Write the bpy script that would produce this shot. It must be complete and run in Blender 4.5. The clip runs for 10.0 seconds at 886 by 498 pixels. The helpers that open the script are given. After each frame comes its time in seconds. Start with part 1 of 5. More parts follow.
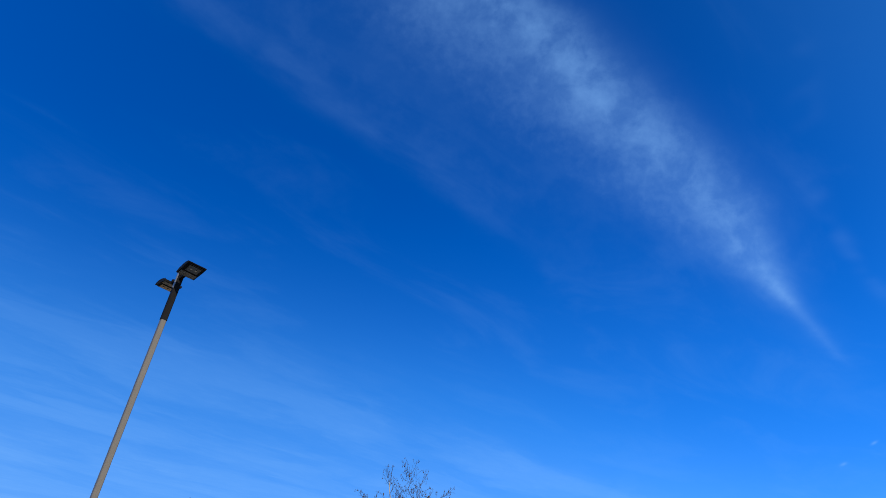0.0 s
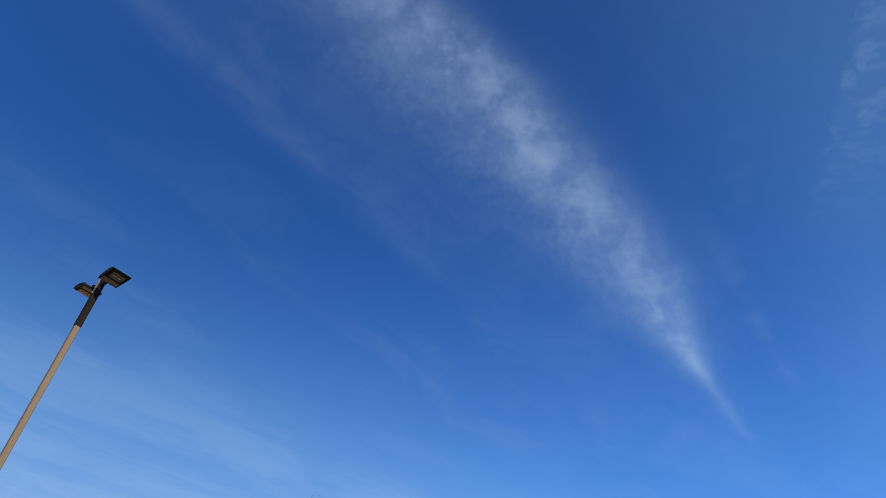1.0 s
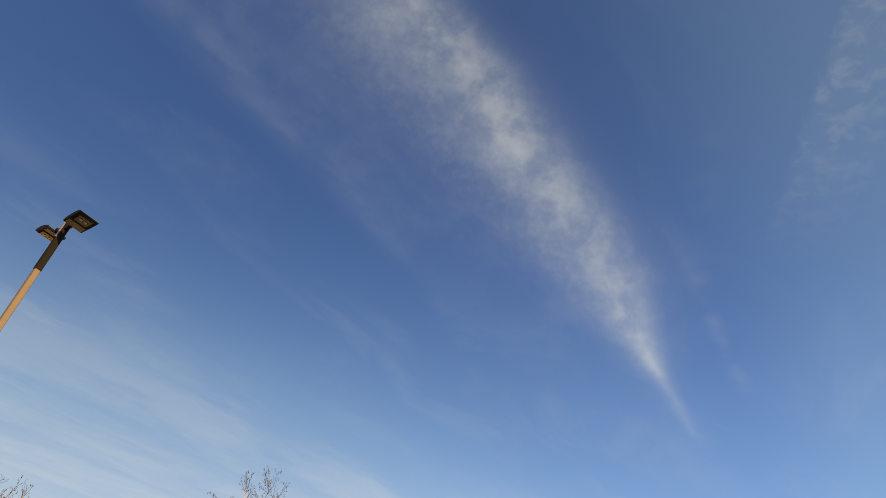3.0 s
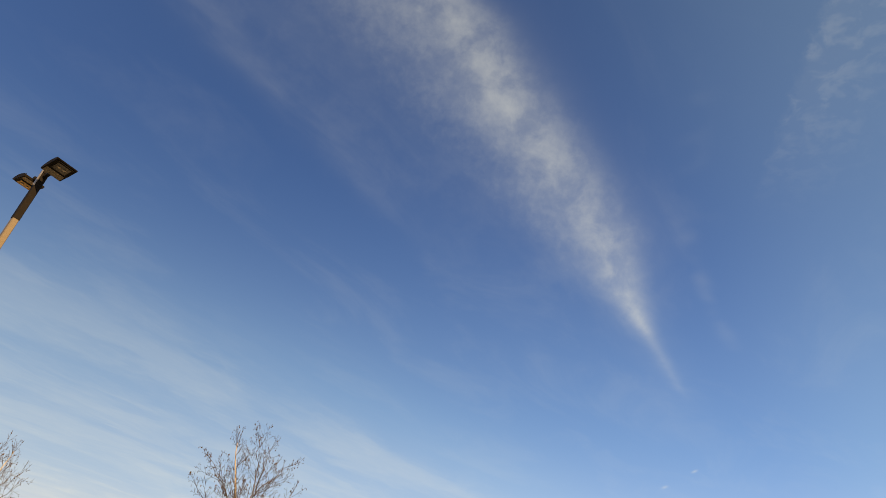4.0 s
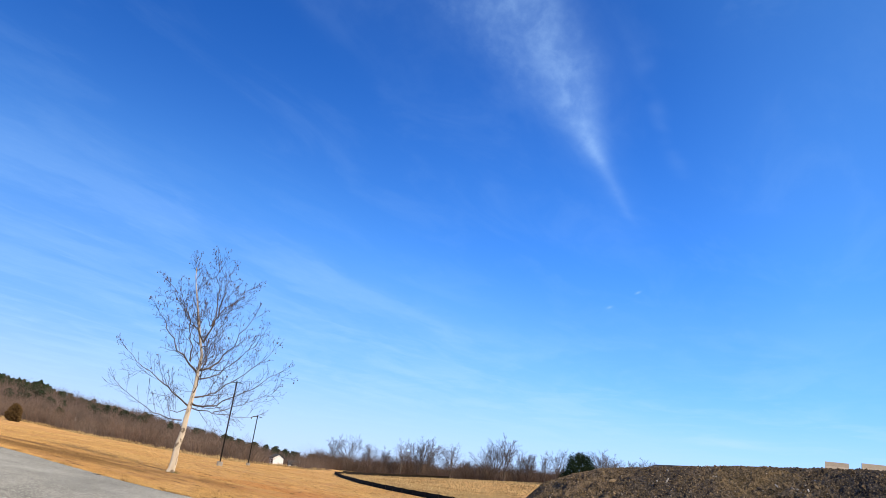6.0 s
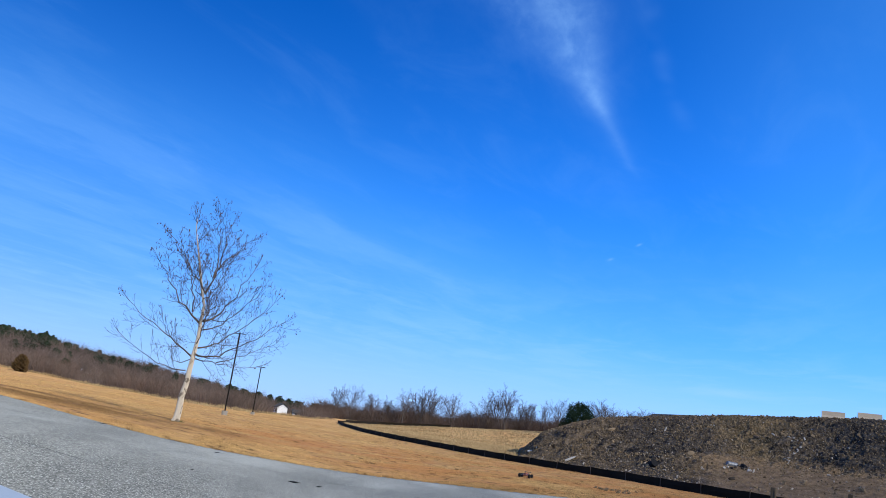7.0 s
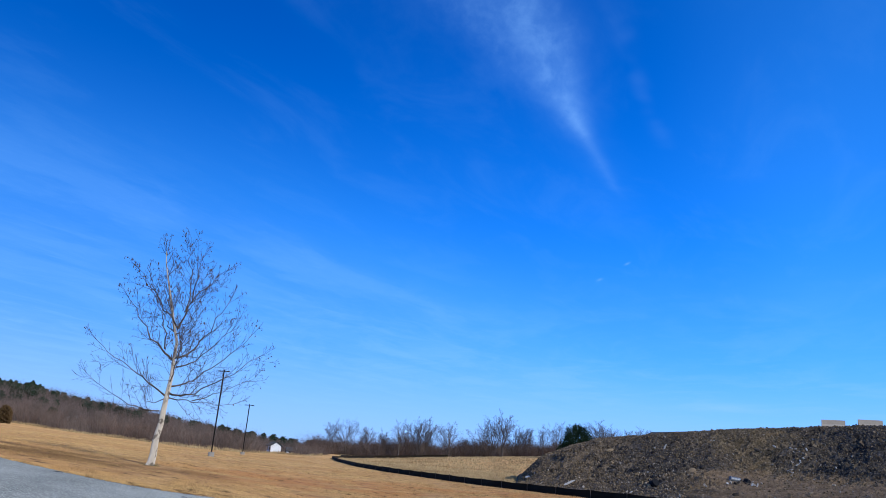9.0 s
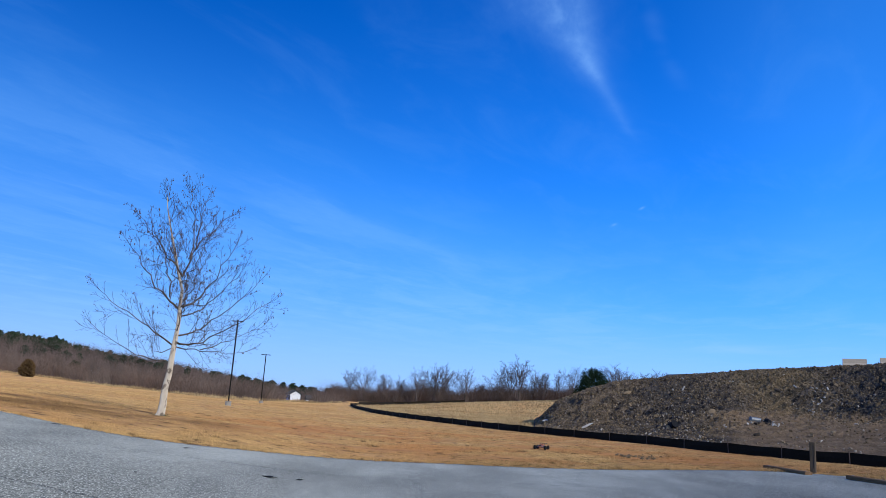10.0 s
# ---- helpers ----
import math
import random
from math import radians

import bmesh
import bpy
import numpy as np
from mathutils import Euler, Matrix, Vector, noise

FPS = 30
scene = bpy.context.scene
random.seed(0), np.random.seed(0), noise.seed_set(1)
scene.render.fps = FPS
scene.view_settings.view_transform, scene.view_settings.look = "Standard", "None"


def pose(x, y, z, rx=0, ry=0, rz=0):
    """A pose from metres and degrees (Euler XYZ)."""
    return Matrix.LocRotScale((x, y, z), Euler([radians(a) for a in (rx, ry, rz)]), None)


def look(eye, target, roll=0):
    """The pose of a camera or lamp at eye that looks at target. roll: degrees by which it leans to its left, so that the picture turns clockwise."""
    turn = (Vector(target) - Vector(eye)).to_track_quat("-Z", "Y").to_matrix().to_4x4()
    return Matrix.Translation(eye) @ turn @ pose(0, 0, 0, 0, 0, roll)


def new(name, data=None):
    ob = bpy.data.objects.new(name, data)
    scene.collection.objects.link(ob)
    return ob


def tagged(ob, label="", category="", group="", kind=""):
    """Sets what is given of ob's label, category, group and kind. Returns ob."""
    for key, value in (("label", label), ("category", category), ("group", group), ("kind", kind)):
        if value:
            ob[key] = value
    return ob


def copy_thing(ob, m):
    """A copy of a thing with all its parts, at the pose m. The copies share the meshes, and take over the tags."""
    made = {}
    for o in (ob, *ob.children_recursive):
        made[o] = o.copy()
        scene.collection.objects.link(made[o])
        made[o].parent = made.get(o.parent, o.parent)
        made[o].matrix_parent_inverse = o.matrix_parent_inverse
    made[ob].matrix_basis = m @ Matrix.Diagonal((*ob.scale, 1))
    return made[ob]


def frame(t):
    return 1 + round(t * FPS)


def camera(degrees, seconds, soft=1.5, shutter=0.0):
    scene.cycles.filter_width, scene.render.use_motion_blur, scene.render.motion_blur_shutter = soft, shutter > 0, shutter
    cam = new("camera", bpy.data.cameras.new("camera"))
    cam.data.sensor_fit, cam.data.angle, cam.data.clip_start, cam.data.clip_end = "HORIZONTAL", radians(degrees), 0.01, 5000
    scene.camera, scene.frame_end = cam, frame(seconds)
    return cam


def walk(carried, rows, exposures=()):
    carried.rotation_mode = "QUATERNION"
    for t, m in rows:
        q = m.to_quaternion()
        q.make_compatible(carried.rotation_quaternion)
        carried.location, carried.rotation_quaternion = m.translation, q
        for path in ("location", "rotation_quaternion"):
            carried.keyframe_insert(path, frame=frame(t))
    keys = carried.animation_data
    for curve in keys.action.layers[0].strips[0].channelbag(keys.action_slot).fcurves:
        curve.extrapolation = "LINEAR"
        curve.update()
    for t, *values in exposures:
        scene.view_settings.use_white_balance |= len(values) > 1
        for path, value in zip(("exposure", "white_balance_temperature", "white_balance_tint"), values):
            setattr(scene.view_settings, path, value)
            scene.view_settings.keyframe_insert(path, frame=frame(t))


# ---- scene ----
# ---- camera ----
cam = camera(62.0, 10.0, soft=0.5)


def view(t, x, y, z, yaw, pitch, roll):
    return t, pose(x, y, z, 90 + pitch, 0, yaw) @ pose(0, 0, 0, 0, 0, roll)


PATH = [
    (0.0, 0.53, -1.67, 1.65, 14.83, 29.77, 5.23),
    (0.5, 0.53, -1.68, 1.65, 10.78, 32.27, 7.65),
    (1.0, 0.42, -1.59, 1.65, 9.21, 33.60, 8.74),
    (1.5, 0.35, -1.51, 1.65, 8.24, 34.18, 9.42),
    (2.0, 0.27, -1.41, 1.65, 6.68, 34.23, 10.42),
    (2.5, 0.20, -1.32, 1.65, 6.13, 33.83, 11.38),
    (2.7, 0.19, -1.28, 1.65, 6.18, 33.40, 11.35),
    (3.8, 0.17, -1.00, 1.65, 5.12, 30.57, 10.77),
    (4.0, 0.17, -0.96, 1.65, 4.45, 29.76, 10.34),
    (4.5, 0.18, -0.87, 1.65, 2.79, 27.21, 8.92),
    (5.0, 0.16, -0.77, 1.65, 1.14, 24.38, 8.01),
    (5.5, 0.11, -0.63, 1.65, -0.45, 20.73, 8.04),
    (6.0, 0.01, -0.25, 1.65, -1.45, 17.29, 7.75),
    (6.2, 0.00, -0.22, 1.65, -1.64, 16.08, 7.69),
    (7.3, 0.00, -0.03, 1.65, -1.92, 13.28, 7.57),
    (7.5, 0.00, 0.00, 1.65, -1.96, 13.14, 7.48),
    (8.0, 0.09, 0.15, 1.65, -1.97, 13.06, 6.04),
    (8.5, 0.25, 0.53, 1.65, -2.71, 14.25, 3.34),
    (9.0, 0.32, 0.87, 1.65, -2.53, 15.88, 4.62),
    (9.5, 0.47, 1.38, 1.65, -2.21, 13.79, 3.34),
    (10.0, 0.44, 1.93, 1.65, -1.73, 11.82, 3.59),
]
# seconds, stops, kelvin, tint
EXPOSURE = [
    (0.0, -0.32, 4500, 10),
    (0.5, -0.32, 5000, 10),
    (1.0, -0.12, 6100, 14),
    (1.5, 0.0, 6900, 23),
    (2.5, 0.21, 10200, 20),
    (4.0, 0.31, 11500, 20),
    (5.0, 0.28, 9300, 21),
    (5.5, 0.24, 7800, 20),
    (6.0, 0.23, 5450, 15),
    (7.3, -0.13, 4620, 12),
    (9.0, -0.22, 4360, 13),
    (10.0, -0.21, 4480, 13),
]
walk(cam, [view(*row) for row in PATH], EXPOSURE)

# ---- light ----
SUN_AZ, SUN_EL = 141.0, 26.0            # clockwise from +y
sun_way = Vector((math.sin(radians(SUN_AZ)) * math.cos(radians(SUN_EL)),
                  math.cos(radians(SUN_AZ)) * math.cos(radians(SUN_EL)), math.sin(radians(SUN_EL))))
sun_data = bpy.data.lights.new("sun", "SUN")
sun_data.energy, sun_data.angle, sun_data.color = 5.0, radians(0.53), (1.0, 0.77, 0.48)
sun = new("sun", sun_data)
sun.matrix_world = look(sun_way * 200, (0, 0, 0))


class Nodes:
    """Short way to write node trees."""

    def __init__(self, tree):
        self.tree = tree
        tree.nodes.clear()

    def put(self, kind, inputs=None, **attrs):
        n = self.tree.nodes.new(kind)
        for k, v in attrs.items():
            setattr(n, k, v)
        for k, v in (inputs or {}).items():
            if isinstance(v, bpy.types.NodeSocket):
                self.tree.links.new(v, n.inputs[k])
            else:
                n.inputs[k].default_value = v
        return n

    def math(self, op, a, b=0.0, c=0.0, clamp=False):
        return self.put("ShaderNodeMath", {0: a, 1: b, 2: c}, operation=op, use_clamp=clamp).outputs[0]

    def noise(self, vec, scale, detail=4.0, rough=0.55, distort=0.0):
        return self.put("ShaderNodeTexNoise", {"Vector": vec, "Scale": scale, "Detail": detail, "Roughness": rough,
                                               "Distortion": distort}).outputs["Fac"]

    def ramp(self, fac, lo, hi, a=0.0, b=1.0):
        return self.put("ShaderNodeMapRange", {0: fac, 1: lo, 2: hi, 3: a, 4: b}, interpolation_type="SMOOTHSTEP").outputs[0]

    def mix(self, fac, a, b, blend="MIX"):
        n = self.put("ShaderNodeMix", data_type="RGBA", blend_type=blend, clamp_factor=True)
        for k, v in ((0, fac), (6, a), (7, b)):
            if isinstance(v, bpy.types.NodeSocket):
                self.tree.links.new(v, n.inputs[k])
            else:
                n.inputs[k].default_value = v if k == 0 else (*v[:3], 1.0)
        return n.outputs[2]


def build_sky():
    world = bpy.data.worlds.new("sky")
    scene.world = world
    world.use_nodes = True
    n = Nodes(world.node_tree)
    way = n.put("ShaderNodeTexCoord").outputs["Generated"]
    air = n.put("ShaderNodeTexSky", {"Vector": way}, sky_type="NISHITA", sun_disc=False, sun_elevation=radians(SUN_EL),
                sun_rotation=radians(360 - SUN_AZ), altitude=200.0, air_density=1.0, dust_density=0.15, ozone_density=2.5)
    deep = n.mix(1.0, air.outputs[0], (0.345, 0.825, 1.53), "MULTIPLY")
    xyz = n.put("ShaderNodeSeparateXYZ", {0: way})
    up = n.math("MAXIMUM", xyz.outputs[2], 0.02)
    px, py = n.math("DIVIDE", xyz.outputs[0], up), n.math("DIVIDE", xyz.outputs[1], up)

    def bell(v):
        return n.math("POWER", 2.718, n.math("MULTIPLY", n.math("MULTIPLY", v, v), -1.0))

    # coordinates on the cloud layer, along the wind and across it
    along = n.math("ADD", n.math("MULTIPLY", n.math("ADD", px, 0.24), 0.495), n.math("MULTIPLY", n.math("SUBTRACT", py, 0.8), 0.869))
    across = n.math("SUBTRACT", n.math("MULTIPLY", n.math("ADD", px, 0.24), 0.869), n.math("MULTIPLY", n.math("SUBTRACT", py, 0.8), 0.495))
    plane = n.put("ShaderNodeCombineXYZ", {0: along, 1: across, 2: 0.0}).outputs[0]
    drawn = n.put("ShaderNodeCombineXYZ", {0: n.math("MULTIPLY", along, 0.45), 1: across, 2: 0.0}).outputs[0]
    mottle = n.noise(way, 20.0, 6.0, 0.60, 0.2)
    puff = n.noise(plane, 4.0, 4.0, 0.55, 0.3)
    fine = n.noise(way, 75.0, 4.0, 0.6, 0.2)
    drawn_fine = n.noise(drawn, 24.0, 5.0, 0.6, 0.2)

    def profile(table):
        """A value along the trail, from a short table of (along, value)."""
        node = n.put("ShaderNodeValToRGB", {0: n.math("MULTIPLY", n.math("ADD", along, 0.3), 1 / 2.8)})
        els = node.color_ramp.elements
        while len(els) < len(table):
            els.new(0.5)
        for e, (at, v) in zip(els, table):
            e.position, e.color = (at + 0.3) / 2.8, (v, v, v, 1.0)
        return node.outputs[0]

    # the long trail: narrow and dense at its far end, frayed and full of holes where it is old
    middle = n.math("SUBTRACT", profile([(-0.3, 0.17), (0.0, 0.20), (0.2, 0.235), (0.5, 0.235), (0.85, 0.25), (1.05, 0.242), (1.25, 0.225), (1.6, 0.206), (2.1, 0.196)]), 0.2)
    right = profile([(-0.3, 0.10), (0.1, 0.085), (0.4, 0.105), (0.75, 0.12), (0.95, 0.115), (1.2, 0.078), (1.5, 0.046), (2.2, 0.034)])
    left = profile([(-0.3, 0.15), (0.15, 0.165), (0.45, 0.155), (0.8, 0.135), (1.05, 0.105), (1.3, 0.06), (1.6, 0.034), (2.2, 0.030)])
    off = n.math("SUBTRACT", across, middle)
    off = n.math("ADD", off, n.math("MULTIPLY", n.math("SUBTRACT", puff, 0.5), n.ramp(along, 0.6, 1.5, 0.07, 0.012)))
    away = n.math("MAXIMUM", n.math("DIVIDE", off, right), n.math("DIVIDE", off, n.math("MULTIPLY", left, -1.0)))
    ragged = n.math("ADD", n.math("MULTIPLY", n.math("SUBTRACT", mottle, 0.5), 1.3), n.math("MULTIPLY", n.math("SUBTRACT", fine, 0.5), 1.1))
    ragged = n.math("MULTIPLY", ragged, n.ramp(along, 1.0, 1.7, 1.0, 0.45))
    ragged = n.math("MULTIPLY", ragged, n.ramp(off, -0.03, 0.03, 1.0, 0.6))
    core = n.ramp(n.math("ADD", away, ragged), -0.30, n.ramp(off, -0.02, 0.02, 1.45, 1.15), 1.0, 0.0)
    fade = n.math("MULTIPLY", n.ramp(along, 1.25, 2.15, 1.0, 0.0), n.ramp(along, -0.2, 0.30, 0.6, 1.0))
    body = n.math("MULTIPLY", n.math("MULTIPLY", core, fade), n.math("ADD", 0.08, n.math("MULTIPLY", n.ramp(mottle, 0.28, 0.74), 0.17)))
    spine = bell(n.math("DIVIDE", n.math("ADD", n.math("SUBTRACT", off, n.math("MULTIPLY", right, n.ramp(along, 0.9, 1.3, 0.32, 0.0))), n.math("MULTIPLY", n.math("SUBTRACT", mottle, 0.5), n.ramp(along, 1.0, 1.5, 0.05, 0.014))), n.math("MULTIPLY", right, n.ramp(along, 1.1, 1.45, 0.62, 0.40))))
    spine = n.math("MULTIPLY", n.math("MULTIPLY", spine, fade), n.math("ADD", n.ramp(along, 1.0, 1.5, 0.06, 0.095), n.math("MULTIPLY", n.ramp(mottle, 0.33, 0.66), 0.11)))
    # thin haze that clings to both sides of the trail
    halo = bell(n.math("DIVIDE", n.math("ADD", off, 0.01), n.math("ADD", n.math("MULTIPLY", right, 1.2), 0.02)))
    halo = n.math("MULTIPLY", halo, n.math("MULTIPLY", n.ramp(along, 1.3, 2.5, 0.06, 0.0), n.ramp(puff, 0.3, 0.65, 0.45, 1.0)))
    # a wide thin veil on the trail's near side, with a brighter thread along its rim
    rim = bell(n.math("DIVIDE", n.math("ADD", n.math("ADD", across, 0.41), n.math("MULTIPLY", n.math("SUBTRACT", puff, 0.5), 0.10)), 0.042))
    rim = n.math("MULTIPLY", n.math("MULTIPLY", rim, n.ramp(n.noise(drawn, 9.0, 4.0, 0.55, 0.2), 0.30, 0.66)), n.ramp(along, 0.35, 1.0, 0.045, 0.0))
    veil = n.math("MULTIPLY", n.ramp(n.math("ADD", across, n.math("MULTIPLY", n.math("SUBTRACT", puff, 0.5), 0.12)), -0.54, -0.30), n.ramp(across, -0.05, 0.05, 1.0, 0.0))
    veil = n.math("MULTIPLY", veil, n.math("ADD", 0.45, n.math("MULTIPLY", n.ramp(mottle, 0.38, 0.74), 0.60)))
    veil = n.math("ADD", rim, n.math("MULTIPLY", veil, n.ramp(along, 0.1, 1.9, 0.045, 0.0)))
    # a second frayed trail further over: a sharp near edge, ribs to the far side
    slide = n.math("SUBTRACT", n.math("SUBTRACT", px, 0.455), n.math("MULTIPLY", n.math("SUBTRACT", py, 0.75), 0.16))
    slide = n.math("ADD", slide, n.math("MULTIPLY", n.math("SUBTRACT", fine, 0.5), 0.05))
    other = n.math("MULTIPLY", n.ramp(slide, -0.012, 0.014), n.ramp(slide, 0.02, 0.22, 1.0, 0.12))
    other = n.math("MULTIPLY", other, n.math("MULTIPLY", n.math("ADD", 0.35, n.math("MULTIPLY", n.ramp(n.noise(plane, 22.0, 3.0, 0.6, 0.4), 0.42, 0.66), 0.9)), n.ramp(py, 0.85, 1.45, 0.075, 0.0)))
    # faint scraps of a third
    third = bell(n.math("DIVIDE", n.math("SUBTRACT", across, n.ramp(along, 0.2, 1.1, 0.43, 0.235)), 0.026))
    third = n.math("MULTIPLY", third, n.math("MULTIPLY", n.ramp(n.noise(plane, 3.4, 2.0, 0.5), 0.48, 0.66), n.ramp(along, 1.2, 1.9, 0.07, 0.0)))
    other = n.math("ADD", other, third)
    # broad soft bands along the wind, edged by long threads
    broad = n.noise(drawn, 1.7, 5.0, 0.58, 0.35)
    threads = n.noise(n.put("ShaderNodeCombineXYZ", {0: n.math("MULTIPLY", along, 0.30), 1: n.math("ADD", across, n.math("MULTIPLY", broad, 0.9)), 2: 7.0}).outputs[0], 2.0, 5.0, 0.55, 0.5)
    shore = n.math("ADD", across, n.math("MULTIPLY", n.math("SUBTRACT", broad, 0.5), 0.9))
    where = n.math("MULTIPLY", n.ramp(shore, -1.20, -1.90, 0.0, 1.0), n.ramp(xyz.outputs[2], 0.43, 0.25, 0.0, 1.0))
    bands = n.math("MULTIPLY", where, n.math("ADD", 0.035, n.math("MULTIPLY", n.ramp(threads, 0.36, 0.70), 0.14)))
    low = n.noise(n.put("ShaderNodeCombineXYZ", {0: n.math("MULTIPLY", px, 0.7), 1: n.math("MULTIPLY", py, 0.40), 2: 3.0}).outputs[0], 1.6, 6.0, 0.62, 0.6)
    bands = n.math("ADD", bands, n.math("MULTIPLY", n.ramp(low, 0.44, 0.66), n.ramp(xyz.outputs[2], 0.27, 0.08, 0.0, 0.20)))
    # a curdled patch that fills the sky between them very thinly
    curd = n.math("MULTIPLY", n.ramp(n.noise(drawn, 3.0, 6.0, 0.6, 0.5), 0.46, 0.72), n.ramp(xyz.outputs[2], 0.75, 0.35, 0.02, 0.045))
    bands = n.math("ADD", bands, n.math("ADD", curd, n.math("MULTIPLY", n.ramp(drawn_fine, 0.45, 0.7), n.math("MULTIPLY", where, 0.02))))
    # small flecks
    flecks = 0.0
    for fx, fy, wx, wy, power in ((1.07, 3.47, 0.009, 0.030, 0.26), (1.03, 3.83, 0.011, 0.034, 0.22), (4.56, 10.4, 0.50, 0.75, 0.45)):
        dx = n.math("DIVIDE", n.math("SUBTRACT", px, fx), wx)
        dy = n.math("DIVIDE", n.math("SUBTRACT", py, fy), wy)
        spot = n.math("POWER", 2.718, n.math("MULTIPLY", n.math("ADD", n.math("MULTIPLY", dx, dx), n.math("MULTIPLY", dy, dy)), -1.0))
        flecks = n.math("ADD", flecks, n.math("MULTIPLY", spot, power))
    haze = n.math("ADD", n.ramp(xyz.outputs[2], -0.02, 0.16, 0.50, 0.0), n.ramp(xyz.outputs[2], 0.0, 0.32, 0.23, 0.0))
    upper = n.ramp(xyz.outputs[2], 0.10, 0.58, 0.20, 0.0)
    cloud = n.math("ADD", n.math("ADD", n.math("ADD", n.math("ADD", body, halo), spine), veil), n.math("ADD", other, n.math("ADD", bands, flecks)), clamp=True)
    thin = n.math("ADD", n.ramp(across, 0.10, 0.75, 0.0, 0.15), n.math("MULTIPLY", n.ramp(across, -0.5, -1.5, 0.0, 0.13), n.ramp(xyz.outputs[2], 0.48, 0.22, 0.0, 1.0)))
    colour = n.mix(thin, deep, (3.2, 7.1, 11.2))
    towards = n.put("ShaderNodeVectorMath", {0: way, 1: tuple(sun_way)}, operation="DOT_PRODUCT").outputs["Value"]
    colour = n.mix(upper, colour, (3.7, 7.7, 11.2))
    colour = n.mix(n.ramp(towards, 0.25, 1.0, 0.0, 0.6), colour, (8.2, 8.0, 7.8))
    colour = n.mix(haze, colour, (8.6, 8.8, 9.7))
    colour = n.mix(cloud, colour, (6.0, 8.2, 9.9))
    n.put("ShaderNodeOutputWorld", {0: n.put("ShaderNodeBackground", {0: colour, 1: 0.085}).outputs[0]})


build_sky()


# ---- materials ----
def surface(name, base, other, rough=0.8, big=0.6, small=9.0, bump=0.3, metal=0.0, spread=0.75, specks=None, island=0.0, random_part=0.0,
            bump_scale=None, stretch=(1, 1, 1), bump_distance=0.02, soil=None, patches=(), far=None):
    """A node material: two tones mixed by a broad and a fine noise, with relief. Scales are per metre."""
    m = bpy.data.materials.new(name)
    m.use_nodes = True
    n = Nodes(m.node_tree)
    vec = n.put("ShaderNodeTexCoord").outputs["Object"]
    if stretch != (1, 1, 1):
        vec = n.put("ShaderNodeMapping", {"Vector": vec, "Scale": stretch}).outputs[0]
    broad = n.noise(vec, big, 4.0, 0.55)
    fine = n.noise(vec, small, 5.0, 0.65)
    fac = n.math("ADD", n.math("MULTIPLY", n.ramp(broad, 0.3, 0.7), 0.5 * spread), n.math("MULTIPLY", n.ramp(fine, 0.3, 0.7), 0.5 * spread))
    if island:
        fac = n.math("ADD", n.math("MULTIPLY", fac, 1 - island),
                     n.math("MULTIPLY", n.put("ShaderNodeNewGeometry").outputs["Random Per Island"], island))
    if random_part:
        fac = n.math("ADD", n.math("MULTIPLY", fac, 1 - random_part),
                     n.math("MULTIPLY", n.put("ShaderNodeObjectInfo").outputs["Random"], random_part))
    col = n.mix(fac, base, other)
    if soil:
        colour, scale, lo, hi, power = soil
        col = n.mix(n.math("MULTIPLY", n.ramp(n.noise(vec, scale, 5.0, 0.6, 0.4), lo, hi), power), col, colour)
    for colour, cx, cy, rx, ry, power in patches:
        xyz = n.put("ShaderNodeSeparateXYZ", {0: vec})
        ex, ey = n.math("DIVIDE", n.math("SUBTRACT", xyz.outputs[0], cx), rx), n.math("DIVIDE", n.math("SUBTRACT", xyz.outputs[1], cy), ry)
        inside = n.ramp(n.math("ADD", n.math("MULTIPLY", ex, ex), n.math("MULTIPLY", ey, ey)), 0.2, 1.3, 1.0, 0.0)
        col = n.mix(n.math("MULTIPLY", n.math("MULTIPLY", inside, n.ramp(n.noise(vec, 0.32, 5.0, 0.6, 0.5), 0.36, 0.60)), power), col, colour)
    if far:
        colour, r0, r1 = far
        flat = n.put("ShaderNodeVectorMath", {0: vec, 1: (1, 1, 0)}, operation="MULTIPLY").outputs[0]
        col = n.mix(n.ramp(n.put("ShaderNodeVectorMath", {0: flat}, operation="LENGTH").outputs["Value"], r0, r1), col, colour)
    if specks:
        colour, scale, lo, hi = specks
        col = n.mix(n.ramp(n.noise(vec, scale, 2.0, 0.5), lo, hi), col, colour)
    relief = n.noise(vec, bump_scale or small * 1.7, 5.0, 0.65)
    b = n.put("ShaderNodeBump", {"Strength": bump, "Distance": bump_distance, "Height": relief}).outputs[0]
    rgh = n.math("ADD", rough - 0.08, n.math("MULTIPLY", fine, 0.16))
    p = n.put("ShaderNodeBsdfPrincipled", {"Base Color": col, "Roughness": rgh, "Metallic": metal, "Normal": b, "Specular IOR Level": 0.5 if rough < 0.7 else 0.08, "Diffuse Roughness": 1.0 if rough > 0.8 else 0.0})
    n.put("ShaderNodeOutputMaterial", {0: p.outputs[0]})
    return m


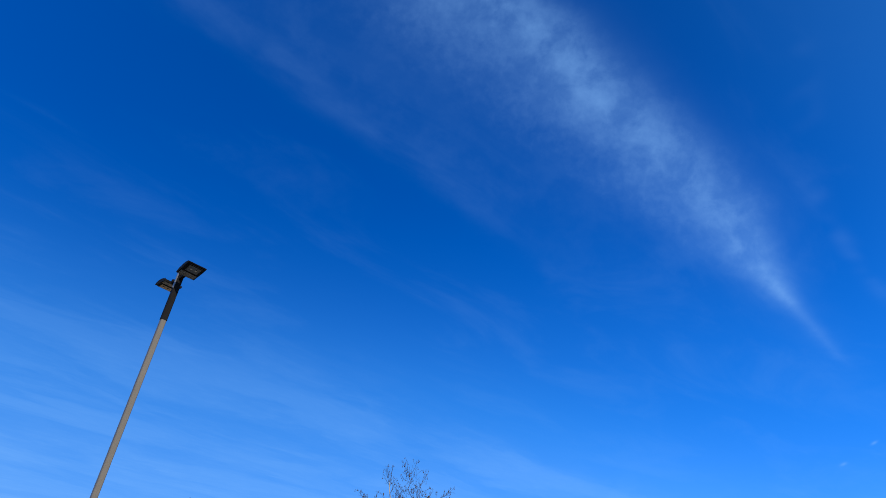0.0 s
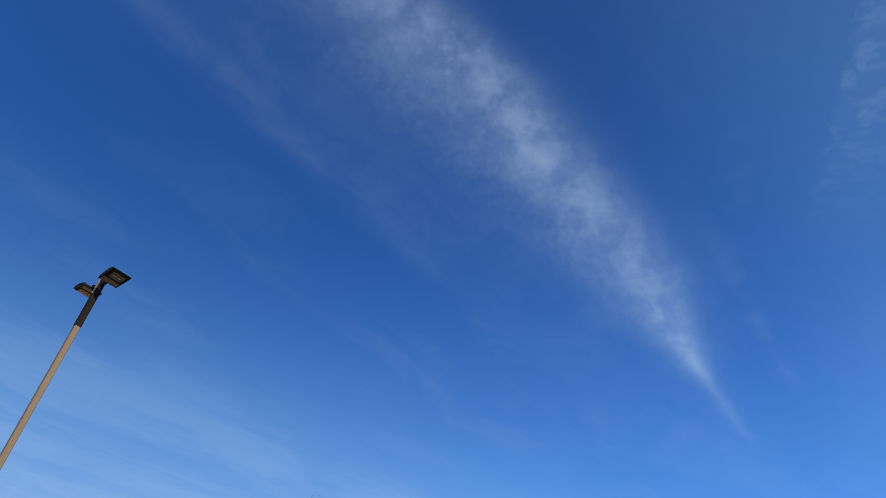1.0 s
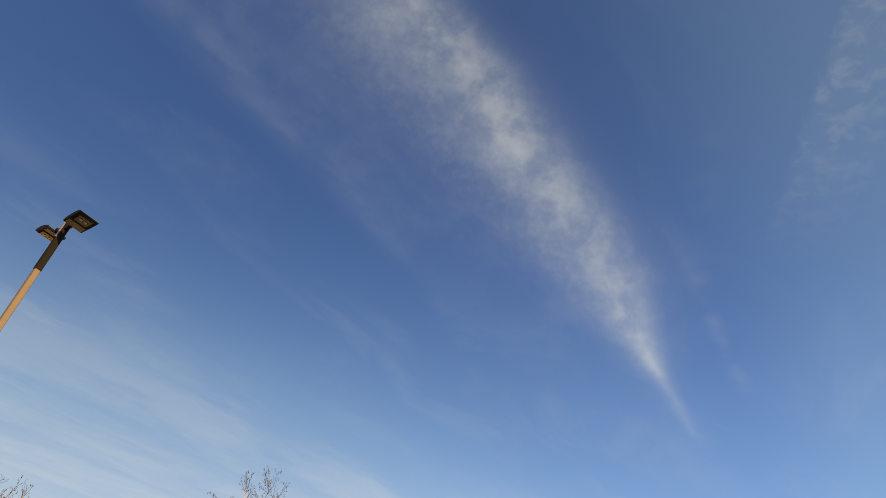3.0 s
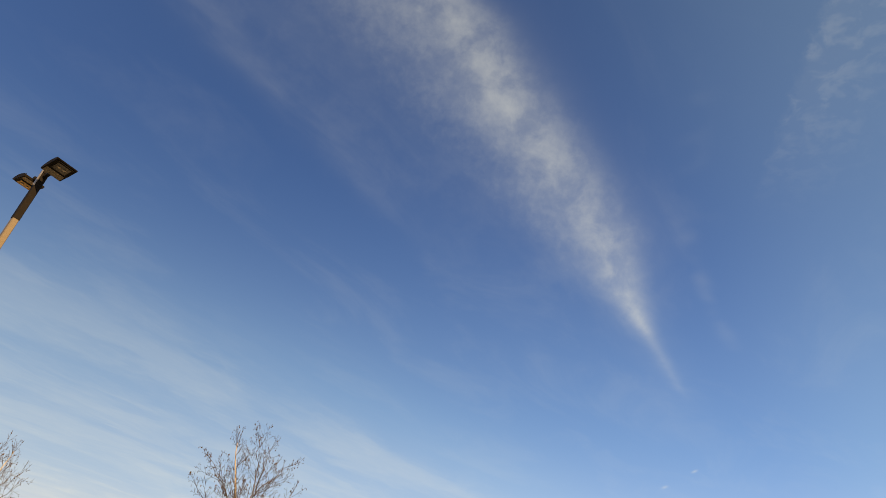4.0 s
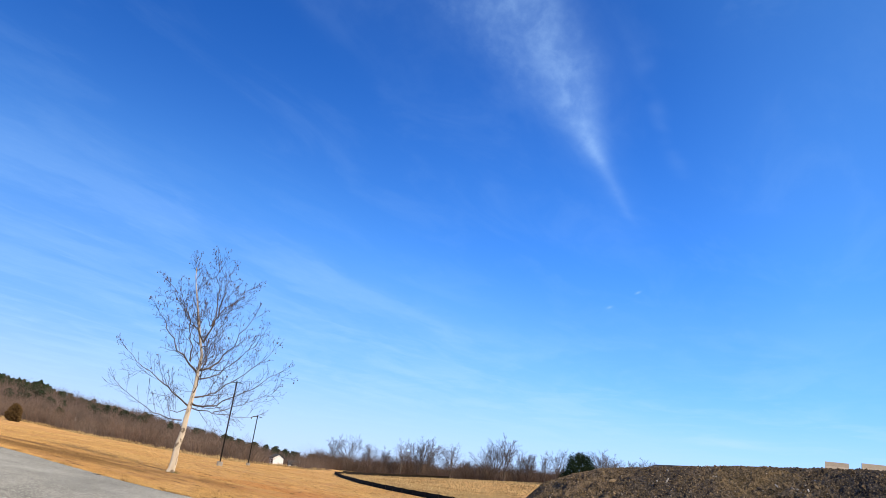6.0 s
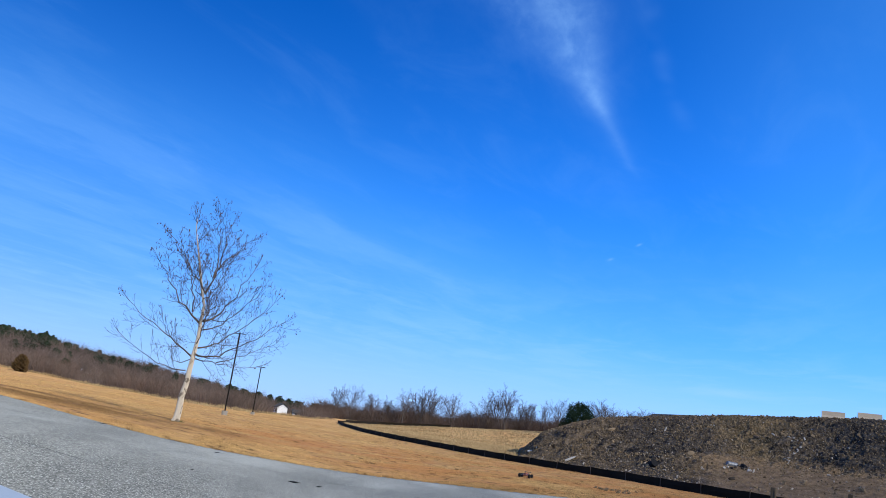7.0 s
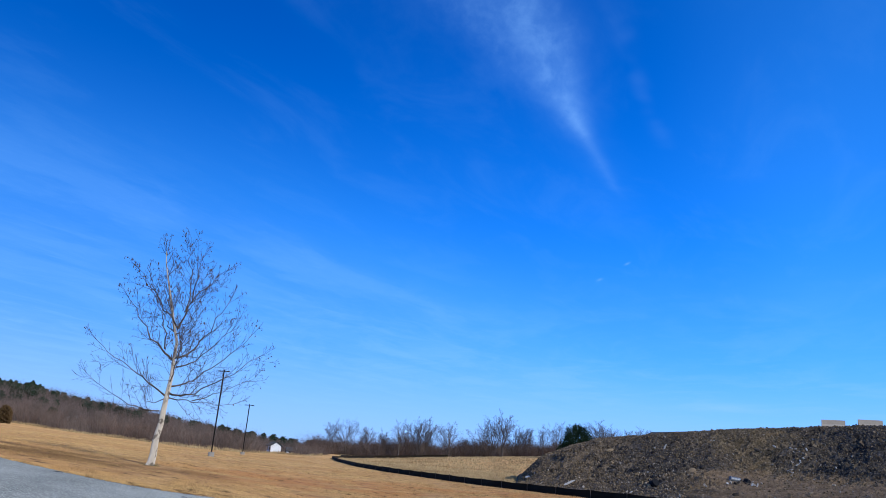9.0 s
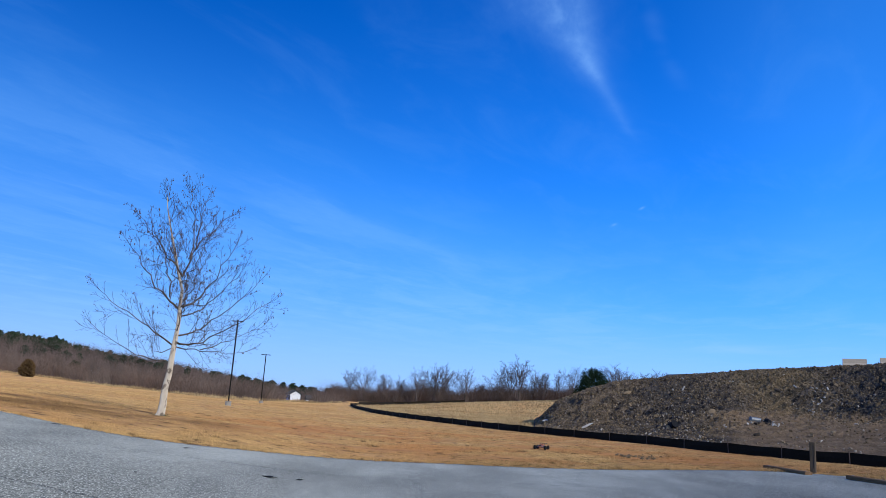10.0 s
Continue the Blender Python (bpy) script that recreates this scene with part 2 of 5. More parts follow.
# second patch: browner turf by the sycamore, with some crown shadow painted in
M_GRASS = surface("dead_turf", (0.31, 0.178, 0.060), (0.74, 0.472, 0.162), 0.95, 1.1, 7.0, 1.0, spread=1.0, bump_scale=18, bump_distance=0.10,
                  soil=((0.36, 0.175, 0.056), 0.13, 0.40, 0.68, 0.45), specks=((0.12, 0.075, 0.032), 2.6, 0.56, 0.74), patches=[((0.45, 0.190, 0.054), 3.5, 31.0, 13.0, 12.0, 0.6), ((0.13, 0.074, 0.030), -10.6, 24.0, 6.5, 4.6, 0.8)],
                  far=((0.11, 0.078, 0.052), 200.0, 215.0))
# blades carry the same dark oval, part brown turf, part painted tree shadow
M_BLADE = surface("straw_blade", (0.19, 0.114, 0.040), (0.86, 0.580, 0.210), 0.9, 0.5, 4.0, 0.0, spread=1.2, island=0.62, soil=((0.42, 0.205, 0.068), 0.13, 0.40, 0.68, 0.40),
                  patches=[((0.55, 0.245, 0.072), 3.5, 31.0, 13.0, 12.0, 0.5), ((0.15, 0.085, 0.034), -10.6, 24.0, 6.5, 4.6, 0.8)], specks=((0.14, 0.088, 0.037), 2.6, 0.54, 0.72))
M_TALL = surface("tall_straw", (0.34, 0.235, 0.095), (0.70, 0.53, 0.25), 0.9, 0.1, 2.0, 0.0, island=0.5, soil=((0.24, 0.15, 0.06), 0.10, 0.46, 0.62, 0.65))
M_TUFT = surface("green_tuft", (0.07, 0.075, 0.025), (0.20, 0.17, 0.06), 0.9, 1.0, 6.0, 0.0, island=0.6)
M_ASPHALT = surface("worn_asphalt", (0.050, 0.050, 0.043), (0.330, 0.332, 0.282), 0.92, 0.35, 36.0, 1.0, spread=1.15, specks=((0.43, 0.43, 0.37), 66.0, 0.54, 0.66), stretch=(1, 0.42, 1),
                    bump_scale=50, bump_distance=0.02, soil=((0.10, 0.101, 0.090), 0.75, 0.46, 0.68, 0.42), patches=[((0.075, 0.076, 0.069), 8.5, 4.8, 7.5, 2.0, 0.75)])
M_CRACK = surface("tar_seam", (0.012, 0.012, 0.013), (0.035, 0.035, 0.036), 0.8, 2.0, 20.0, 0.4)
M_BARK = surface("pale_bark", (0.60, 0.52, 0.38), (0.43, 0.36, 0.26), 0.85, 1.4, 9.0, 0.7, spread=0.9, stretch=(1, 1, 0.45), soil=((0.13, 0.098, 0.066), 5.5, 0.52, 0.58, 0.85))
M_BOUGH = surface("mottled_bough_bark", (0.22, 0.172, 0.122), (0.030, 0.023, 0.017), 0.88, 2.6, 14.0, 0.4, spread=1.2)
M_TWIG = surface("grey_twig", (0.034, 0.025, 0.018), (0.135, 0.102, 0.070), 0.9, 1.0, 12.0, 0.2, island=0.5)
M_SEED = surface("seed_ball", (0.055, 0.032, 0.02), (0.12, 0.07, 0.035), 0.9, 2.0, 30.0, 0.3, island=0.5)
M_BRUSH = surface("brush_twig", (0.024, 0.019, 0.015), (0.195, 0.145, 0.107), 0.95, 0.17, 0.6, 0.0, spread=1.45, island=0.20)
M_BRUSH_RED = surface("red_brush_twig", (0.046, 0.031, 0.023), (0.195, 0.128, 0.088), 0.95, 0.2, 1.0, 0.0, spread=1.4, island=0.22)
M_FARTREE = surface("far_tree_bark", (0.045, 0.036, 0.029), (0.165, 0.130, 0.102), 0.95, 0.13, 1.0, 0.0, spread=1.2, island=0.5)
M_WOODS = surface("far_woods_twig", (0.038, 0.029, 0.024), (0.190, 0.142, 0.112), 0.95, 0.06, 1.0, 0.0, spread=1.5, island=0.4)
M_JUNIPER = surface("olive_needles", (0.030, 0.034, 0.018), (0.085, 0.080, 0.044), 0.9, 0.5, 3.0, 0.0, island=0.6)
M_FIR = surface("conifer_needles", (0.012, 0.024, 0.011), (0.042, 0.062, 0.026), 0.9, 0.2, 2.0, 0.0, island=0.6)
M_PINES = surface("far_pine_needles", (0.014, 0.024, 0.013), (0.046, 0.063, 0.032), 0.9, 0.2, 2.0, 0.0, island=0.6)
M_CEDAR = surface("rusty_needles", (0.050, 0.034, 0.014), (0.185, 0.112, 0.044), 0.9, 0.5, 4.0, 0.0, island=0.6)
def fill_soil():
    """Tipped fill in loads of unlike colour: brown loam, black millings, an ochre load and a tan levelled foot."""
    m = bpy.data.materials.new("dark_fill_soil")
    m.use_nodes = True
    n = Nodes(m.node_tree)
    vec = n.put("ShaderNodeTexCoord").outputs["Object"]
    xyz = n.put("ShaderNodeSeparateXYZ", {0: vec})
    broad, mid, fine = n.noise(vec, 0.16, 4.0, 0.6, 0.4), n.noise(vec, 1.1, 5.0, 0.65, 0.3), n.noise(vec, 6.5, 4.0, 0.7)
    bearing = n.math("MULTIPLY", n.math("ARCTAN2", xyz.outputs[0], xyz.outputs[1]), 57.3)
    bearing = n.math("ADD", bearing, n.math("MULTIPLY", n.math("SUBTRACT", broad, 0.5), 9.0))
    col = n.mix(n.ramp(mid, 0.3, 0.7), (0.030, 0.024, 0.016), (0.205, 0.155, 0.097))
    black = n.mix(n.ramp(mid, 0.3, 0.7), (0.020, 0.017, 0.014), (0.105, 0.088, 0.068))
    ochre = n.mix(n.ramp(mid, 0.3, 0.7), (0.070, 0.052, 0.024), (0.27, 0.192, 0.092))
    tan = n.mix(n.ramp(mid, 0.3, 0.7), (0.185, 0.125, 0.063), (0.31, 0.215, 0.114))
    col = n.mix(n.math("MULTIPLY", n.ramp(bearing, 15.5, 18.5), n.ramp(bearing, 20.0, 22.5, 1.0, 0.0)), col, black)
    col = n.mix(n.math("MULTIPLY", n.ramp(bearing, 22.5, 24.0), n.ramp(bearing, 26.5, 28.0, 1.0, 0.0)), col, ochre)
    col = n.mix(n.ramp(bearing, 29.5, 31.0), col, black)
    foot = n.math("MULTIPLY", n.ramp(n.math("ADD", xyz.outputs[2], n.math("MULTIPLY", mid, 0.6)), 2.6, 3.1, 1.0, 0.0), n.ramp(bearing, 21.5, 25.0))
    col = n.mix(foot, col, tan)
    col = n.mix(n.ramp(fine, 0.42, 0.62, 0.0, 0.75), col, n.mix(0.5, col, (0.008, 0.007, 0.006)))
    col = n.mix(n.ramp(n.noise(vec, 5.0, 2.0, 0.5), 0.66, 0.72), col, (0.26, 0.21, 0.15))
    col = n.mix(n.ramp(n.noise(vec, 9.0, 3.0, 0.6), 0.55, 0.68, 0.0, 0.38), col, (0.33, 0.255, 0.165))
    b = n.put("ShaderNodeBump", {"Strength": 1.0, "Distance": 0.35, "Height": n.noise(vec, 4.0, 6.0, 0.75)}).outputs[0]
    p = n.put("ShaderNodeBsdfPrincipled", {"Base Color": col, "Roughness": 0.95, "Normal": b, "Specular IOR Level": 0.08, "Diffuse Roughness": 1.0})
    n.put("ShaderNodeOutputMaterial", {0: p.outputs[0]})
    return m


M_MOUND = fill_soil()
M_ROCK = surface("dark_rubble", (0.025, 0.019, 0.012), (0.30, 0.216, 0.112), 0.92, 0.22, 1.4, 0.6, spread=0.9, island=0.6)
M_PALE = surface("pale_concrete_rubble", (0.30, 0.27, 0.22), (0.58, 0.53, 0.44), 0.9, 1.0, 9.0, 0.5, random_part=0.5)
M_CHIP = surface("pale_chips", (0.13, 0.10, 0.066), (0.52, 0.44, 0.32), 0.9, 1.0, 9.0, 0.3, island=0.85)
M_SLAB = surface("dark_broken_slab", (0.03, 0.026, 0.021), (0.14, 0.112, 0.082), 0.92, 1.5, 12.0, 0.6, random_part=0.5)
M_TANROCK = surface("tan_rock", (0.10, 0.070, 0.033), (0.36, 0.262, 0.142), 0.9, 1.0, 9.0, 0.5, island=0.7)
M_FABRIC = surface("black_fabric", (0.011, 0.0085, 0.005), (0.026, 0.020, 0.012), 0.85, 0.7, 14.0, 0.5)
M_STAKE = surface("stake_wood", (0.09, 0.065, 0.045), (0.16, 0.12, 0.085), 0.9, 3.0, 25.0, 0.4, stretch=(1, 1, 0.2))
M_POST = surface("weathered_post", (0.062, 0.046, 0.027), (0.185, 0.140, 0.086), 0.9, 3.0, 20.0, 0.6, stretch=(1, 1, 0.15))
M_TIMBER = surface("dark_timber", (0.12, 0.068, 0.030), (0.36, 0.225, 0.105), 0.9, 2.0, 20.0, 0.5, stretch=(1, 0.15, 1))
M_BRONZE = surface("bronze_paint", (0.16, 0.128, 0.082), (0.20, 0.162, 0.108), 0.55, 0.8, 14.0, 0.1)
M_HEAD = surface("dark_bronze_housing", (0.011, 0.0095, 0.008), (0.022, 0.0185, 0.015), 0.72, 2.0, 20.0, 0.1)
M_LENS = surface("lamp_lens", (0.035, 0.028, 0.02), (0.065, 0.052, 0.038), 0.25, 4.0, 20.0, 0.05)
M_CHROME = surface("lamp_reflector", (0.30, 0.26, 0.20), (0.42, 0.37, 0.30), 0.3, 4.0, 20.0, 0.05, metal=0.9)
M_CONCRETE = surface("concrete", (0.26, 0.225, 0.175), (0.40, 0.355, 0.28), 0.9, 1.5, 14.0, 0.3)
M_BARRIER = surface("tan_concrete", (0.52, 0.42, 0.27), (0.68, 0.57, 0.39), 0.9, 0.8, 9.0, 0.3)
M_WHITE = surface("white_siding", (0.60, 0.59, 0.56), (0.74, 0.73, 0.70), 0.7, 0.4, 4.0, 0.1)
M_ROOF = surface("grey_shingle_roof", (0.042, 0.044, 0.044), (0.075, 0.076, 0.074), 0.9, 0.5, 5.0, 0.3)
M_ROOF_TAN = surface("brown_shingle_roof", (0.15, 0.125, 0.10), (0.22, 0.19, 0.16), 0.9, 0.5, 5.0, 0.3)
M_GLASS = surface("dark_window_glass", (0.03, 0.035, 0.045), (0.05, 0.055, 0.065), 0.12, 1.0, 3.0, 0.0)
M_TABLE = surface("white_table_plastic", (0.50, 0.53, 0.50), (0.58, 0.61, 0.575), 0.75, 1.5, 60.0, 0.12)
M_STEEL = surface("grey_steel", (0.22, 0.22, 0.23), (0.32, 0.32, 0.33), 0.4, 2.0, 20.0, 0.1, metal=0.8)
M_TYRE = surface("black_rubber", (0.012, 0.012, 0.013), (0.03, 0.028, 0.026), 0.85, 8.0, 60.0, 0.3)
M_BLACK = surface("black_plastic", (0.010, 0.010, 0.011), (0.02, 0.02, 0.022), 0.45, 8.0, 60.0, 0.1)
M_SHELL = surface("rust_body_paint", (0.22, 0.050, 0.015), (0.30, 0.085, 0.025), 0.45, 6.0, 40.0, 0.03)
M_SILVER = surface("silver_shock_metal", (0.25, 0.25, 0.25), (0.35, 0.35, 0.34), 0.45, 8.0, 60.0, 0.05, metal=0.9)
M_DRUM = surface("galvanised_drum", (0.12, 0.125, 0.125), (0.24, 0.245, 0.25), 0.5, 2.0, 12.0, 0.2, metal=0.3)


# ---- mesh tools ----
class Shape:
    def __init__(self):
        self.v, self.f = [], []

    def add(self, verts, faces, m=None):
        o = len(self.v)
        self.v += [tuple(m @ Vector(p)) for p in verts] if m is not None else [tuple(p) for p in verts]
        self.f += [tuple(i + o for i in q) for q in faces]
        return self

    def box(self, sx, sy, sz, m=None, taper=1.0, bevel=0.0):
        """A box on its base at the origin, its upright edges cut by bevel, its top scaled by taper and chamfered."""
        b = bevel
        if b <= 0:
            ring = [(-sx / 2, -sy / 2), (sx / 2, -sy / 2), (sx / 2, sy / 2), (-sx / 2, sy / 2)]
        else:
            ring = []
            for cx, cy, q in ((-1, -1, 0), (1, -1, 1), (1, 1, 2), (-1, 1, 3)):
                a, c = (cx * (sx / 2 - b), cy * sy / 2), (cx * sx / 2, cy * (sy / 2 - b))
                ring += [c, a] if q in (0, 2) else [a, c]
        k = len(ring)
        rows = [(0, 1.0, 0.0)] + ([(sz - b, taper, 0.0), (sz, taper, b)] if b > 0 else [(sz, taper, 0.0)])
        vs = []
        for z, s, cut in rows:
            for x, y in ring:
                fx, fy = (1 - 2 * cut / sx) * s, (1 - 2 * cut / sy) * s
                vs.append((x * fx, y * fy, z))
        fs = [tuple(range(k - 1, -1, -1)), tuple(range((len(rows) - 1) * k, len(rows) * k))]
        for r in range(len(rows) - 1):
            fs += [(r * k + i, r * k + (i + 1) % k, (r + 1) * k + (i + 1) % k, (r + 1) * k + i) for i in range(k)]
        return self.add(vs, fs, m)

    def tube(self, pts, radii, sides=6, cap=True):
        pts = [Vector(p) for p in pts]
        vs, fs = [], []
        for i, p in enumerate(pts):
            d = (pts[min(i + 1, len(pts) - 1)] - pts[max(i - 1, 0)])
            d = d.normalized() if d.length > 1e-6 else Vector((0, 0, 1))
            a = d.cross(Vector((0.31, 0.95, 0.05))).normalized()
            b = d.cross(a)
            for s in range(sides):
                w = 2 * math.pi * s / sides
                vs.append(p + (a * math.cos(w) + b * math.sin(w)) * radii[i])
        for i in range(len(pts) - 1):
            fs += [(i * sides + s, i * sides + (s + 1) % sides, (i + 1) * sides + (s + 1) % sides, (i + 1) * sides + s) for s in range(sides)]
        if cap:
            fs += [tuple(range(sides - 1, -1, -1)), tuple((len(pts) - 1) * sides + s for s in range(sides))]
        return self.add(vs, fs)

    def lathe(self, profile, sides=16, m=None):
        """profile: (radius, height) from the bottom up, about z."""
        vs = [(r * math.cos(2 * math.pi * s / sides), r * math.sin(2 * math.pi * s / sides), z) for r, z in profile for s in range(sides)]
        fs = [(i * sides + s, i * sides + (s + 1) % sides, (i + 1) * sides + (s + 1) % sides, (i + 1) * sides + s)
              for i in range(len(profile) - 1) for s in range(sides)]
        fs += [tuple(range(sides - 1, -1, -1)), tuple((len(profile) - 1) * sides + s for s in range(sides))]
        return self.add(vs, fs, m)

    def chunk(self, rng, size, m):
        """An angular lump: a box with shifted corners."""
        vs = [(x * size[0] * rng.uniform(0.25, 0.55), y * size[1] * rng.uniform(0.25, 0.55), z * size[2] * rng.uniform(0.25, 0.55))
              for x, y, z in ((-1, -1, -1), (1, -1, -1), (1, 1, -1), (-1, 1, -1), (-1, -1, 1), (1, -1, 1), (1, 1, 1), (-1, 1, 1))]
        return self.add(vs, [(3, 2, 1, 0), (4, 5, 6, 7), (0, 1, 5, 4), (1, 2, 6, 5), (2, 3, 7, 6), (3, 0, 4, 7)], m)

    def extrude(self, outline, depth, m=None):
        """A flat outline in x and z, given depth along y, centred."""
        k = len(outline)
        vs = [(x, -depth / 2, z) for x, z in outline] + [(x, depth / 2, z) for x, z in outline]
        fs = [tuple(range(k)), tuple(range(2 * k - 1, k - 1, -1))] + [((i + 1) % k, i, k + i, k + (i + 1) % k) for i in range(k)]
        return self.add(vs, fs, m)

    def mesh(self, name, material, smooth=False):
        me = bpy.data.meshes.new(name)
        me.from_pydata(self.v, [], self.f)
        me.materials.append(material)
        if smooth:
            me.shade_smooth()
        me.update()
        return me


def thing(name, x, y, z, rz=0.0, label="", category="", group="", kind=""):
    ob = new(name)
    ob.empty_display_size = 0.2
    ob.matrix_world = pose(x, y, z, 0, 0, rz)
    return tagged(ob, label, category, group, kind)


def part(name, shape, material, parent, label="", smooth=False):
    ob = new(name, shape.mesh(name, material, smooth))
    ob.parent = parent
    if label:
        tagged(ob, label)
    return ob


def solid(name, shape, material, label="", category="", group="", kind="", smooth=False):
    return tagged(new(name, shape.mesh(name, material, smooth)), label, category, group, kind)


# ---- the lie of the land ----
def ease(a, b, v):
    t = min(1.0, max(0.0, (v - a) / (b - a)))
    return t * t * (3 - 2 * t)


def level(x, y):
    """Height of the ground."""
    r = math.hypot(x, y) + 1e-6
    u = max(-0.5, min(0.55, x / r)) * ease(-0.2, 0.3, y / r)
    left = 0.5 * (-u - 0.05 + math.sqrt((u + 0.05) ** 2 + 0.004))
    right = 0.5 * (u + math.sqrt(u * u + 0.002))
    g = 0.25 + 2.15 * left * (0.88 + 0.14 * ease(16, 25, r)) + 0.45 * right
    far = ease(95, 190, r) * (1 - ease(500, 1200, r))
    g += far * (3.6 * left + 8 * (u + 0.04 + math.sqrt((u + 0.04) ** 2 + 0.002)))
    # the turf breaks off to lower ground where the brush begins
    g -= 0.9 * ease(118, 165, r) * (1 - ease(260, 330, r)) * ease(-0.42, -0.33, u) * (1 - ease(-0.13, -0.085, u))
    side = -x / r * ease(-0.2, 0.3, y / r)
    g += (15.0 * ease(0.06, 0.5, side) + 7.0 * ease(0.5, 0.72, side)) * ease(210, 430, r) * (1 - ease(700, 1500, r))
    return g * ease(2, 14, r)


def polar(az, r):
    a = radians(az)
    return r * math.sin(a), r * math.cos(a)


def interp(table, v):
    """Smooth steps through a short table of (at, value)."""
    if v <= table[0][0]:
        return table[0][1]
    for (a, p), (b, q) in zip(table, table[1:]):
        if v <= b:
            t = (v - a) / (b - a)
            return p + (q - p) * t
    return table[-1][1]


EDGE = [(-180, 40), (-120, 60), (-70, 46), (-45, 27), (-28, 21.2), (-20.5, 17.6), (-15, 16.9), (-8, 18.2), (-2, 19.4), (4, 19.8), (10, 19.8),
        (16, 20.7), (21, 22.7), (26, 24.6), (32, 23.6), (45, 19), (70, 16), (110, 18), (150, 34), (180, 40)]


def road_edge(az):
    return sum(interp(EDGE, max(-180, min(180, az + d))) for d in (-3, -1.5, 0, 1.5, 3)) / 5


def azimuths():
    a, out = -180.0, []
    while a < 180:
        out.append(a)
        a += 0.75 if -45 <= a < 45 else 5.0
    return out


def build_ground():
    az = azimuths()
    rings = [0.5] + [1.2 * 1.085 ** i for i in range(101)]
    s = Shape()
    s.v.append((0, 0, -0.05))
    for r in rings:
        for a in az:
            x, y = polar(a, r)
            z = level(x, y)
            e = road_edge(a)
            z += 0.035 * noise.noise((x * 0.25, y * 0.25, 0)) * ease(e, e + 4, r)
            z -= 0.05 * (1 - ease(e - 0.4, e + 0.05, r))
            s.v.append((x, y, z))
    k = len(az)
    s.f += [(0, 1 + (i + 1) % k, 1 + i) for i in range(k)]
    for j in range(len(rings) - 1):
        s.f += [(1 + j * k + i, 1 + j * k + (i + 1) % k, 1 + (j + 1) * k + (i + 1) % k, 1 + (j + 1) * k + i) for i in range(k)]
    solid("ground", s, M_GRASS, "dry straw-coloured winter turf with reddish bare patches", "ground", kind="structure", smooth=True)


def build_road():
    az = azimuths()
    s = Shape()
    s.v.append((0, 0, 0.0))
    k, n = len(az), 34
    rng = random.Random(4)
    wob = [rng.uniform(-0.10, 0.10) for _ in az]
    for j in range(1, n + 1):
        for i, a in enumerate(az):
            r = (road_edge(a) + wob[i] * (j == n)) * (j / n) ** 0.8
            x, y = polar(a, r)
            s.v.append((x, y, level(x, y) + 0.008 * noise.noise((x * 0.5, y * 0.5, 3))))
    for i, a in enumerate(az):
        x, y = polar(a, road_edge(a) + wob[i] + 0.03)
        s.v.append((x, y, level(x, y) - 0.09))
    s.f += [(0, 1 + (i + 1) % k, 1 + i) for i in range(k)]
    for j in range(n):
        s.f += [(1 + j * k + i, 1 + j * k + (i + 1) % k, 1 + (j + 1) * k + (i + 1) % k, 1 + (j + 1) * k + i) for i in range(k)]
    solid("road", s, M_ASPHALT, "worn grey asphalt of a car park, speckled with pale stone", "asphalt", kind="structure", smooth=True)


def build_seam(name, x0, y0, x1, y1, bow, width, seed):
    rng = random.Random(seed)
    s, n = Shape(), 60
    for i in range(n + 1):
        t = i / n
        x, y = x0 + (x1 - x0) * t, y0 + (y1 - y0) * t + bow * math.sin(math.pi * t) + rng.uniform(-0.03, 0.03)
        w = width * rng.uniform(0.5, 1.3)
        for d in (-w / 2, w / 2):
            s.v.append((x, y + d, level(x, y + d) + 0.014))
        if i:
            s.f.append((2 * i - 2, 2 * i, 2 * i + 1, 2 * i - 1))
    solid(name, s, M_CRACK, "dark cracked seam running across the asphalt", "seam", kind="structure")


build_ground()
build_road()
build_seam("road_seam", -9.0, 9.3, 3.0, 9.2, 0.6, 0.015, 1)
build_seam("road_seam", -5.6, 12.4, 4.5, 15.2, 1.5, 0.022, 2)


